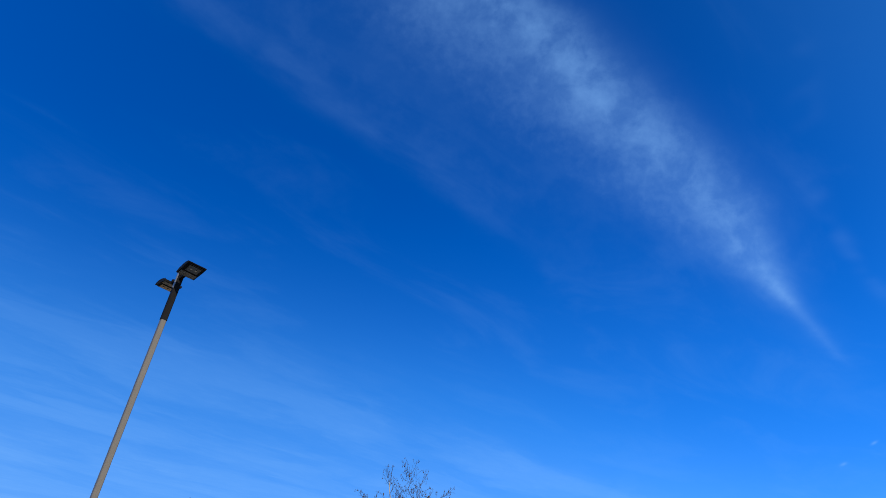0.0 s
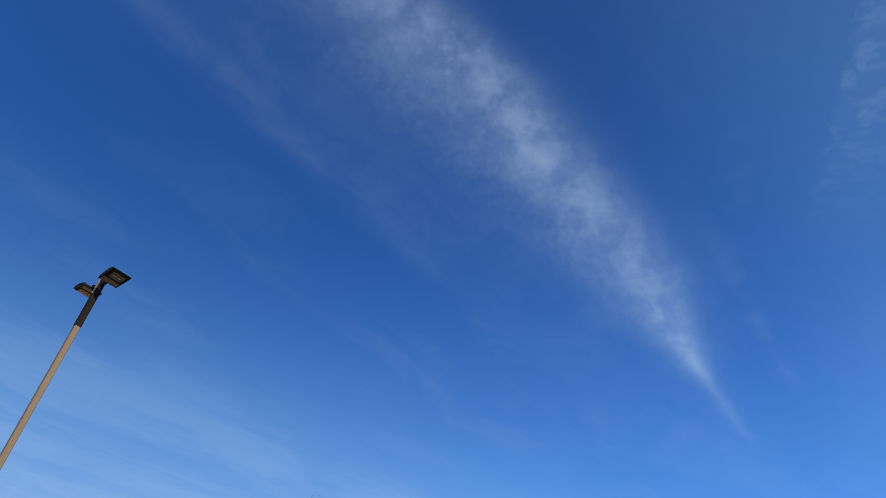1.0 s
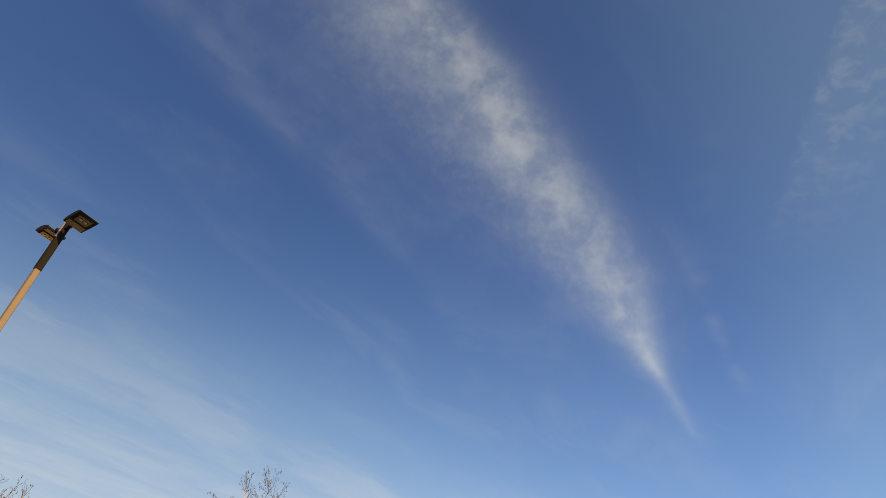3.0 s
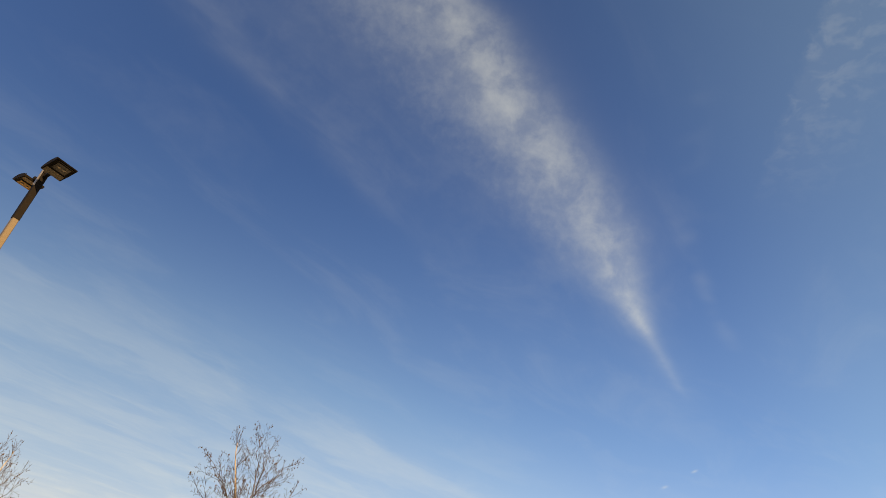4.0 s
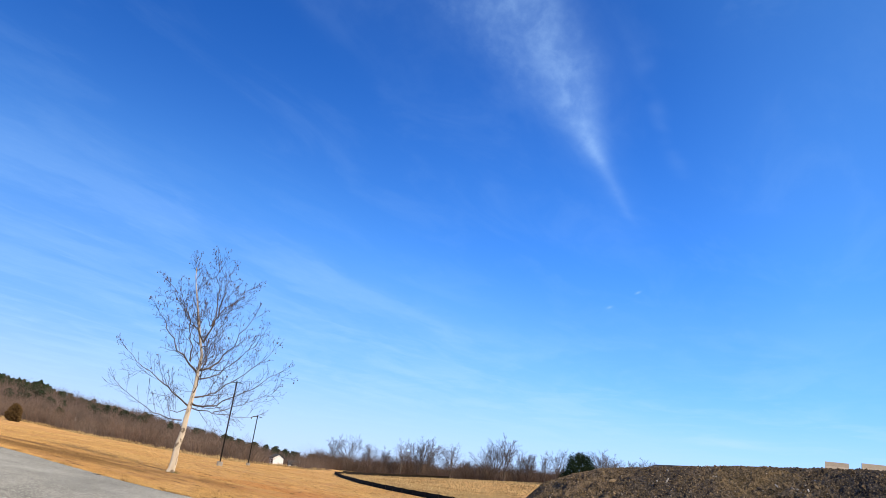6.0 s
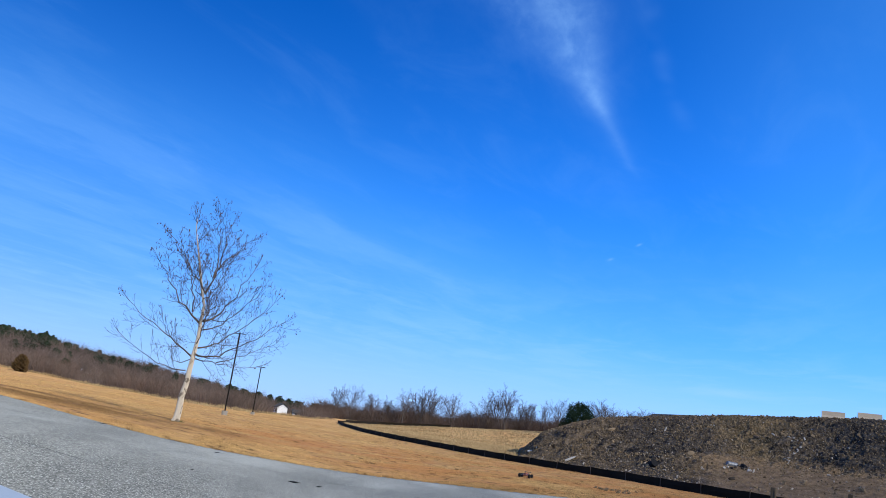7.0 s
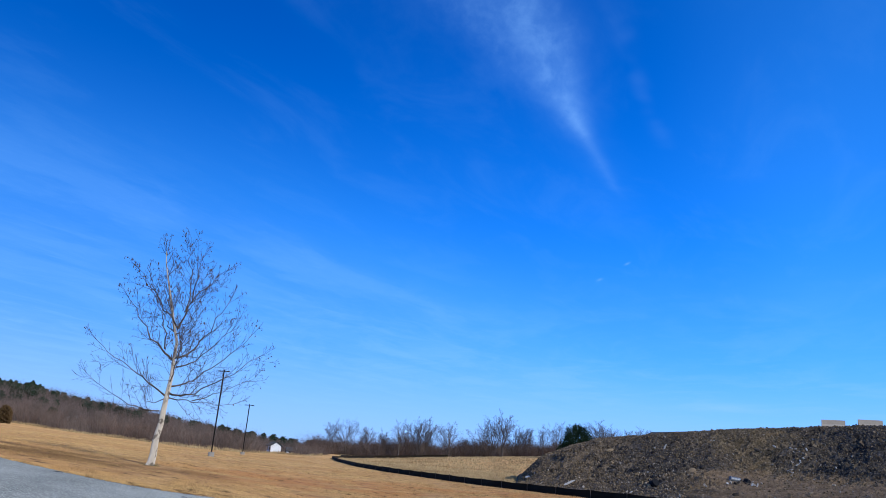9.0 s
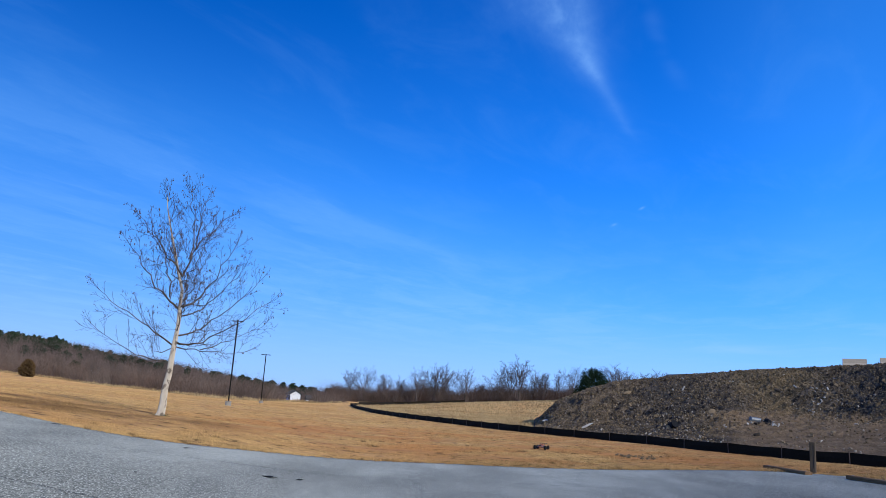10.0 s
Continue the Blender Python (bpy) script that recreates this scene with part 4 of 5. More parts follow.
def conifer(shape, rng, x, y, z, h, w, tiers=9, per=11, full=0.0, spray=1.0):
    """An evergreen of many drooping sprays round a stem."""
    shape.tube([(x, y, z - 0.2), (x, y, z + h * 0.9)], [0.02 * h, 0.004 * h], 5)
    for t in range(tiers):
        f = t / tiers
        rad = w * 0.5 * ((1 - full) * (1 - f) ** 0.75 + full * math.sqrt(max(0.02, 1 - (1.25 * f - 0.3) ** 2))) * (0.55 + 0.45 * ease(0, 0.15, f))
        for k in range(per):
            a = rng.uniform(0, 6.28)
            l = rad * rng.uniform(0.55, 1.15) * (1.0 if spray == 1.0 else 0.95 + 0.20 * noise.noise((math.cos(a) * 3.2 + x, math.sin(a) * 3.2 + y, f * 9.0)))
            zz = z + h * (0.05 + 0.88 * f) + rng.uniform(-0.05, 0.05) * h
            ca, sa = math.cos(a), math.sin(a)
            s = rng.uniform(0.22, 0.42) * max(l, 0.12 * w) * spray
            tip = h * rng.uniform(-0.04, 0.07)
            l = l * (1.0 if spray == 1.0 else rng.uniform(0.5, 1.0))
            o = len(shape.v)
            shape.v += [(x + ca * l * 0.15, y + sa * l * 0.15, zz + 0.07 * h), (x + ca * l * 0.7 - sa * s, y + sa * l * 0.7 + ca * s, zz + 0.02 * h),
                        (x + ca * l, y + sa * l, zz + tip), (x + ca * l * 0.7 + sa * s, y + sa * l * 0.7 - ca * s, zz + 0.02 * h),
                        (x + ca * l * 0.6, y + sa * l * 0.6, zz - 0.06 * h)]
            shape.f += [(o, o + 1, o + 2), (o, o + 2, o + 3), (o + 1, o + 4, o + 2), (o + 2, o + 4, o + 3)]


def pine_crown(shape, rng, h, w):
    """A broad evergreen crown: overlapping boughs, each a puff of short needle sprays."""
    for k in range(34):
        f = (k + 0.5) / 34
        a = k * 2.4
        reach = 0.5 * w * math.sqrt(max(0.0, 1 - (1.12 * f - 0.12) ** 2)) * rng.uniform(0.45, 0.80)
        c = Vector((math.cos(a) * reach, math.sin(a) * reach, h * (0.10 + 0.78 * f)))
        size = 0.17 * w * rng.uniform(0.75, 1.2) * (1 - 0.35 * f)
        for _ in range(420):
            d = Vector((rng.gauss(0, 1), rng.gauss(0, 1), rng.gauss(0, 0.7))).normalized()
            p = c + d * size * rng.uniform(0.55, 1.15)
            way = (d + Vector((math.cos(a) * 0.5, math.sin(a) * 0.5, 0.5))).normalized() * rng.uniform(0.16, 0.36)
            side = way.cross(Vector((rng.uniform(-1, 1), rng.uniform(-1, 1), rng.uniform(-1, 1)))).normalized() * rng.uniform(0.05, 0.10)
            o = len(shape.v)
            shape.v += [tuple(p - side), tuple(p + side), tuple(p + way)]
            shape.f.append((o, o + 1, o + 2))


def build_conifers():
    rng = random.Random(57)
    s = Shape()
    for _ in range(760):
        az = -46 + 27 * rng.random()
        r = rng.uniform(360, 450)
        x, y = polar(az, r)
        conifer(s, rng, x, y, level(x, y), (rng.uniform(2.6, 5.6) + 2.8 * noise.noise((az * 0.9, 3.0, 8.0))) * (0.55 + 0.62 * ease(20, 28, -az)), rng.uniform(3.4, 6.0), 11, 30, 0.62, 0.5)
    for _ in range(110):
        az = rng.uniform(-28, -3)
        r = rng.uniform(300, 420)
        x, y = polar(az, r)
        conifer(s, rng, x, y, level(x, y), rng.uniform(3.2, 5.0), rng.uniform(4.0, 6.5), 9, 24, 0.8, 0.55)
    solid("evergreen_woods", s, M_PINES, "dark evergreens along the crest of the far hill", "woods", kind="stuff")
    for az, r, h, w, mat, label in ((13.75, 165, 6.9, 8.6, M_FIR, "broad dark evergreen beside the hedgerow"),
                                    (-26.2, 140, 2.8, 2.2, M_CEDAR, "rusty-brown winter cedar at the edge of the turf"),
                                    (-10.9, 190, 3.6, 6.6, M_JUNIPER, "dark rounded evergreen in the brush"),
                                    (-23.6, 215, 4.6, 3.4, M_FIR, "small dark evergreen in the brush")):
        x, y = polar(az, r)
        ob = thing("evergreen", x, y, level(x, y), 0, label, "evergreen")
        trunk = Shape().tube([(0, 0, -0.2), (0, 0, h * 0.8)], [0.02 * h, 0.006 * h], 6)
        crown = Shape()
        pine_crown(crown, rng, h, w)
        part("trunk", trunk, M_TWIG, ob)
        part("crown", crown, mat, ob)


build_brush()
build_conifers()


# ---- the heap of fill ----
CREST = [(9.0, -1.5), (9.85, -0.6), (11.15, 0.72), (13.3, 1.72), (15.0, 2.25), (19.0, 2.90), (23.6, 3.5), (28.0, 3.85), (33.0, 4.22), (45.0, 4.3), (60.0, 3.5), (75, -1.2)]
CREST_R = 71.0


def heap_toe(az):
    return interp([(8, 56), (10, 50), (13, 46), (20, 43), (30, 41), (45, 38), (75, 40)], az)


def heap(az, r):
    """Height of the heap's surface at a bearing and distance from the origin, None off it."""
    toe = heap_toe(az)
    x, y = polar(az, r)
    g = level(x, y)
    crest = 1.65 + CREST_R * math.tan(radians(interp(CREST, az)))
    if r <= toe or crest <= g:
        return g - 0.15
    bench = ease(22, 28, az)
    if r < CREST_R:
        t = (r - toe) / (CREST_R - toe)
        steep = t ** 1.25
        flat = 0.30 * min(1, t / 0.55) + 0.70 * ease(0.45, 1.0, t)
        f = steep * (1 - bench) + flat * bench
        return g + (crest - g) * f
    back = ease(CREST_R + 14, CREST_R + 44, r)
    return g + (crest - g) * (1 - back)


def roughness(a, r, x, y):
    """Humps, slanting tip lines and clods of the heap's face."""
    x, y = x + 0.7 * noise.noise((x * 0.6, y * 0.6, 40)), y + 0.7 * noise.noise((x * 0.6, y * 0.6, 50))
    bench = ease(21, 25, a) * (1 - ease(heap_toe(a) + 12, heap_toe(a) + 17, r))
    tip = 1 - abs(noise.noise(((a * 1.05 - r * 0.42) * 0.9, (a + r) * 0.10, 21))) * 2.0
    clod = abs(noise.noise((x * 1.3, y * 1.3, 5))) + 0.6 * abs(noise.noise((x * 2.9, y * 2.9, 9)))
    z = -0.10 + 0.36 * noise.noise((x * 0.30, y * 0.30, 1)) + 0.34 * (tip - 0.45) * (1 - 0.6 * ease(18, 25, a)) + 0.16 * (0.4 - abs(noise.noise((x * 0.7, y * 0.7, 31))) * 1.6) + 0.20 * (0.5 - clod) + 0.17 * noise.noise((x * 5.0, y * 5.0, 13)) + 0.11 * noise.noise((x * 9.0, y * 9.0, 17))
    return z * (1 - 0.72 * bench)


def build_heap():
    s = Shape()
    az = [8.4 + 0.1 * i for i in range(290)] + [37.4 + 0.9 * i for i in range(43)]
    rr = [38 + 0.17 * i for i in range(206)] + [73.5 + 2.5 * i for i in range(20)]
    for r in rr:
        for a in az:
            x, y = polar(a, r)
            z = heap(a, r)
            on = ease(0, 1.2, z - level(x, y)) * (1 - 0.75 * ease(CREST_R - 3.0, CREST_R - 0.5, r))
            s.v.append((x, y, z + on * roughness(a, r, x, y)))
    k = len(az)
    for j in range(len(rr) - 1):
        s.f += [(j * k + i, j * k + i + 1, (j + 1) * k + i + 1, (j + 1) * k + i) for i in range(k - 1)]
    solid("spoil_heap", s, M_MOUND, "long heap of dark fill soil and broken rubble", "spoil heap", kind="structure")


def on_heap(az, r):
    x, y = polar(az, r)
    return x, y, heap(az, r)


def build_rubble():
    rng = random.Random(77)
    dark, tan = Shape(), Shape()
    for _ in range(40000):
        az = 9.6 + 27.5 * rng.random()
        toe = heap_toe(az)
        r = toe + 1 + (CREST_R + 1.5 - toe) * rng.random() ** 0.8
        x, y, z = on_heap(az, r)
        z += ease(0, 1.2, z - level(x, y)) * (1 - 0.75 * ease(CREST_R - 3.0, CREST_R - 0.5, r)) * roughness(az, r, x, y)
        if z - level(x, y) < 0.05 or (az > 22 + 3 * noise.noise((r * 0.3, 1, 1)) and r < toe + 14 and rng.random() < 0.88):
            continue
        b = (0.025 + 0.095 * rng.random() ** 2.6) * (2.2 if rng.random() < 0.015 else 1.0) * (1.15 if az > 28 and r > 58 else 1.0)
        m = Matrix.Translation((x, y, z + b * 0.1)) @ Euler((rng.uniform(0, 6.3), rng.uniform(0, 6.3), rng.uniform(0, 6.3))).to_matrix().to_4x4()
        warm = 0.13 + (0.55 if r > CREST_R - 2.5 and az < 16 else 0.0) + 0.55 * math.exp(-((az - 25.0) / 2.2) ** 2)
        (tan if rng.random() < warm else dark).chunk(rng, (b * rng.uniform(0.7, 1.6), b, b * rng.uniform(0.5, 1.0)), m)
    chips = Shape()
    for _ in range(3000):
        az = 9.8 + 27 * rng.random()
        toe = heap_toe(az)
        r = toe + 0.8 + (CREST_R - toe) * rng.random() ** 1.3
        if rng.random() > 0.4 + 0.75 * math.exp(-((az - 21) / 3.5) ** 2) + 0.5 * math.exp(-((az - 29) / 2.0) ** 2):
            continue
        x, y, z = on_heap(az, r)
        z += ease(0, 1.2, z - level(x, y)) * (1 - 0.75 * ease(CREST_R - 3.0, CREST_R - 0.5, r)) * roughness(az, r, x, y)
        if az > 22.5 and r < toe + 13 and rng.random() < 0.75:
            continue
        b = 0.025 + 0.085 * rng.random() ** 4
        m = Matrix.Translation((x, y, z + b * 0.5)) @ Euler((rng.uniform(0, 6.3), rng.uniform(0, 6.3), rng.uniform(0, 6.3))).to_matrix().to_4x4()
        chips.chunk(rng, (b * rng.uniform(0.8, 2.2), b, b * 0.8), m)
    solid("rubble", chips, M_CHIP, "pale chips of stone scattered over the heap", "rubble", kind="stuff")
    solid("rubble", dark, M_ROCK, "dark broken stone strewn over the heap", "rubble", kind="stuff")
    solid("rubble", tan, M_TANROCK, "tan stones strewn over the heap", "rubble", kind="stuff")


build_heap()
build_rubble()


def heap_spot(az, el):
    """Where a straight line at a bearing and rise from the car park meets the heap."""
    dx, dy, dz = math.sin(radians(az)), math.cos(radians(az)), math.tan(radians(el))
    d = 38.0
    while d < 90:
        x, y, z = 0.44 + dx * d, 1.93 + dy * d, 1.65 + dz * d
        a, r = math.degrees(math.atan2(x, y)), math.hypot(x, y)
        if z <= heap(a, r) + 0.02:
            break
        d += 0.1
    return x, y, heap(a, r) + ease(0, 1.2, heap(a, r) - level(x, y)) * roughness(a, r, x, y)


def lump(name, az, el, size, mat, label, category, seed, tilt=(0, 0, 0), group=""):
    rng = random.Random(seed)
    x, y, z = heap_spot(az, el)
    s = Shape()
    k = 7
    for lift, r in ((-1.0, 0.45), (-0.55, 0.9), (0.15, 1.0), (0.65, 0.8), (1.0, 0.4)):
        for i in range(k):
            q = r * rng.uniform(0.68, 1.12)
            s.v.append((size[0] * q * math.cos(6.283 * i / k), size[1] * q * math.sin(6.283 * i / k), size[2] * lift * rng.uniform(0.8, 1.1)))
    s.f += [tuple(range(k - 1, -1, -1)), tuple(4 * k + i for i in range(k))]
    for j in range(4):
        s.f += [(j * k + i, j * k + (i + 1) % k, (j + 1) * k + (i + 1) % k, (j + 1) * k + i) for i in range(k)]
    ob = solid(name, s, mat, label, category, group)
    ob.matrix_world = pose(x, y, z + size[2] * 0.5 + 0.05, *tilt)
    return ob


PIECES = [(27.5, 2.47, 0.5, 0.4), (29.3, 1.82, 0.45, 0.4), (29.1, 1.70, 0.35, 0.3), (28.48, 1.23, 0.5, 0.3), (28.6, 1.05, 0.3, 0.25), (30.42, 2.14, 0.35, 0.3), (28.54, 2.37, 0.6, 0.4),
          (19.41, 1.81, 0.35, 0.5), (20.1, 2.73, 0.4, 0.3), (17.8, -1.30, 0.45, 0.2), (21.6, -0.6, 0.35, 0.2), (22.4, -0.5, 0.3, 0.25), (23.0, -0.4, 0.35, 0.25)]
for i, (az, el, w, h) in enumerate(PIECES):
    lump("concrete_block", az, el, (w * 0.34, w * 0.20, h * 0.15), M_PALE, "pale chunk of broken concrete on the dark heap", "rubble", 300 + i, (42 * math.sin(i * 2.1), 35 * math.cos(i * 1.7), 37 * i),
         "broken concrete pieces")
lump("wooden_board", 13.25, -1.05, (0.70, 0.13, 0.05), M_PALE, "pale weathered board lying on the foot of the heap", "board", 350, (8, -22, 30))
lump("wooden_board", 20.1, 1.95, (0.08, 0.08, 0.30), M_PALE, "pale splintered board standing out of the heap", "board", 351, (15, 20, 10))
lump("concrete_slab", 16.18, 1.5, (0.42, 0.22, 0.1), M_TANROCK, "tan broken slab lying on the heap", "slab", 352, (10, -15, 20))
lump("concrete_slab", 10.23, -0.85, (0.3, 0.2, 0.08), M_PALE, "pale slab at the tip of the heap", "slab", 353, (5, -12, 40))
lump("boulder", 15.49, 2.0, (0.24, 0.18, 0.14), M_TANROCK, "tan boulder on the crest of the heap", "boulder", 354, (5, 5, 40))
lump("boulder", 14.2, 1.75, (0.20, 0.17, 0.12), M_TANROCK, "tan boulder on the crest of the heap", "boulder", 355, (5, 5, 80))


def build_slabs():
    """Large broken slabs that jut from the heap."""
    rng = random.Random(63)
    for i in range(24):
        az, el = rng.uniform(12.5, 34.0), rng.uniform(-0.9, 3.3)
        if el > interp(CREST, az) - 0.15:
            el = interp(CREST, az) - rng.uniform(0.2, 0.9)
        w = rng.uniform(0.14, 0.32)
        lump("rock", az, el, (w, w * rng.uniform(0.5, 0.9), w * rng.uniform(0.2, 0.5)), M_SLAB if i % 4 else M_TANROCK,
             "dark broken rock jutting from the heap" if i % 4 else "tan broken rock jutting from the heap", "rock", 500 + i,
             (rng.uniform(-50, 50), rng.uniform(-40, 40), rng.uniform(0, 180)), "broken rocks on the heap")


build_slabs()


def build_litter():
    """Small pale scraps of rubbish caught on the slope."""
    rng = random.Random(88)
    for i in range(26):
        az, el = rng.gauss(29.0, 0.55), rng.uniform(0.8, 2.4)
        if i > 19:
            az, el = rng.uniform(24.4, 26.4), rng.uniform(-0.15, 0.15)
        w = rng.uniform(0.07, 0.20)
        lump("scrap", az, el, (w, w * rng.uniform(0.3, 0.7), w * rng.uniform(0.12, 0.3)), M_PALE, "small pale scrap of rubbish on the heap", "scrap", 600 + i,
             (rng.uniform(-60, 60), rng.uniform(-60, 60), rng.uniform(0, 180)), "pale scraps on the heap")


build_litter()


def build_drum():
    x, y, z = heap_spot(24.92, 0.15)
    ob = thing("drum", x, y, z + 0.12, 12, "dented grey metal drum lying on the heap", "drum")
    lie = pose(0, 0, -0.02, 8, 96, 0) @ Matrix.Scale(0.58, 4)
    part("body", Shape().lathe([(0.25, -0.55), (0.27, -0.53), (0.255, -0.50), (0.25, -0.2), (0.27, -0.18), (0.25, -0.16), (0.25, 0.16), (0.27, 0.18), (0.25, 0.20),
                                (0.255, 0.50), (0.27, 0.53), (0.25, 0.55)], 20, lie), M_DRUM, ob, smooth=False)
    part("lid", Shape().lathe([(0.23, 0.53), (0.23, 0.56), (0.10, 0.555)], 20, lie), M_STEEL, ob)
    sheet = Shape().chunk(random.Random(5), (0.40, 0.32, 0.22), pose(0, 0, 0))
    ob2 = solid("crushed_barrel", sheet, M_TYRE, "black crushed plastic barrel beside a drum", "barrel")
    x, y, z = heap_spot(25.75, 0.12)
    ob2.matrix_world = pose(x, y, z + 0.1, 20, 10, 30)
    rng = random.Random(15)
    for i in range(12):
        w = rng.uniform(0.07, 0.16)
        lump("rock", 24.9 + rng.gauss(0.35, 0.55), 0.02 + rng.uniform(-0.10, 0.16), (w, w * 0.7, w * 0.4), M_SLAB if i % 3 else M_PALE, "broken rock heaped against a metal drum" if i % 3 else "pale broken rock beside a metal drum",
             "rock", 700 + i, (rng.uniform(-50, 50), rng.uniform(-40, 40), rng.uniform(0, 180)), "broken rocks on the heap")
    x, y, z = heap_spot(19.31, -0.75)
    pipe = thing("drain_pipe", x, y, z + 0.12, 20, "black corrugated pipe end sticking out of the heap", "pipe")
    prof = [(0.20 + 0.018 * (i % 2), -0.4 + 0.06 * i) for i in range(13)]
    part("pipe_wall", Shape().lathe(prof, 18, pose(0, 0, 0, 62, 0, 0)), M_TYRE, pipe)
    part("rim", Shape().lathe([(0.17, 0.32), (0.235, 0.32), (0.235, 0.36), (0.17, 0.36)], 18, pose(0, 0, 0, 62, 0, 0)), M_TYRE, pipe)


build_drum()


def build_barrier(az, el, turn, label):
    """A precast barrier: wide foot, sloped sides, narrow top."""
    d = 71.5
    x, y = 0.44 + d * math.sin(radians(az)), 1.93 + d * math.cos(radians(az))
    z = 1.65 + d * math.tan(radians(el)) - 0.03
    out = [(-0.29, 0), (0.29, 0), (0.29, 0.07), (0.17, 0.24), (0.10, 0.60), (-0.10, 0.60), (-0.17, 0.24), (-0.29, 0.07)]
    ob = thing("concrete_barrier", x, y, z - 0.15, turn, label, "barrier", "barriers on the heap")
    part("barrier_wall", Shape().extrude(out, 1.8), M_BARRIER, ob)
    for k in (-0.5, 0.5):
        part("lifting_slot", Shape().box(0.605, 0.22, 0.06, pose(0, k, 0.002)), M_CRACK, ob)
    return ob


build_barrier(31.2, 4.30, 62, "tan precast concrete barrier on the crest of the heap")
build_barrier(33.4, 4.40, 66, "tan precast concrete barrier at the end of a row")


# ---- buildings ----
def build_house(name, az, r, width, depth, wall_h, roof_h, turn, wall_mat, roof_mat, label, sink=0.0, windows=2, category="house"):
    x, y = polar(az, r)
    ob = thing(name, x, y, level(x, y) - sink, turn, label, category)
    part("wall", Shape().box(width, depth, wall_h + 0.3, pose(0, 0, -0.3)), wall_mat, ob)
    for d in (-1, 1):
        gable = Shape().extrude([(-depth / 2, wall_h), (depth / 2, wall_h), (0, wall_h + roof_h)], 0.12, pose(d * (width / 2 - 0.06), 0, 0, 0, 0, 90))
        part("gable", gable, wall_mat, ob)
        out = [(-depth / 2 - 0.3, wall_h - 0.12), (0, wall_h + roof_h + 0.02), (0, wall_h + roof_h + 0.2), (-depth / 2 - 0.35, wall_h + 0.05)]
        out = [(px * d, pz) for px, pz in out]
        part("roof", Shape().extrude(out, width + 0.6, pose(0, 0, 0, 0, 0, 90)), roof_mat, ob)
    for k in range(windows):
        wx = (k + 0.5) / windows * width - width / 2
        w = part("window", Shape().box(0.9, 0.06, 1.1, pose(wx, -depth / 2 - 0.02, wall_h * 0.45)), M_WHITE, ob)
        part("pane", Shape().box(0.74, 0.03, 0.94, pose(wx, -depth / 2 - 0.06, wall_h * 0.45 + 0.08)), M_GLASS, w)
    part("door", Shape().box(0.9, 0.06, 1.9, pose(width * 0.36, -depth / 2 - 0.02, 0.0)), M_ROOF_TAN, ob)
    return ob


build_house("house", -8.6, 205, 3.2, 2.8, 2.35, 0.85, -62, M_WHITE, M_ROOF, "small white house with a grey gabled roof", 0.75)
build_house("house", -24.0, 228, 5.0, 4.0, 2.4, 1.4, 20, M_ROOF_TAN, M_ROOF_TAN, "brown-roofed house half hidden by leafless brush", 1.3)
build_house("house", -22.3, 236, 2.4, 1.3, 3.0, 1.0, 70, M_WHITE, M_ROOF, "white gabled house end above leafless brush", 0.9, 1)
build_house("house", -7.15, 232, 4.2, 3.0, 2.2, 1.0, 12, M_WHITE, M_ROOF, "low white house behind leafless brush", 1.75, 2)
build_house("warehouse", 20.4, 150, 13.0, 5.0, 3.8, 1.2, -75, M_WHITE, M_ROOF, "low grey-roofed building behind the spoil heap", -0.5, 3, "building")


# ---- silt fence ----
FENCE = [(19.5, 21.0), (16.1, 26.4), (14.5, 28.7), (12.7, 32.8), (11.0, 37.4), (9.2, 40.3), (6.4, 46.0), (3.7, 54.0), (0.5, 63.0), (-3.1, 77.0), (-6.6, 100.0), (-9.2, 124.0),
         (-7.6, 136.0), (-3.2, 160.0), (7.6, 181.0), (14.0, 186.0)]


def along_fence(step):
    out, carry = [], 0.0
    for (x0, y0), (x1, y1) in zip(FENCE, FENCE[1:]):
        l = math.hypot(x1 - x0, y1 - y0)
        d = carry
        while d < l:
            out.append((x0 + (x1 - x0) * d / l, y0 + (y1 - y0) * d / l))
            d += step
        carry = d - l
    return out


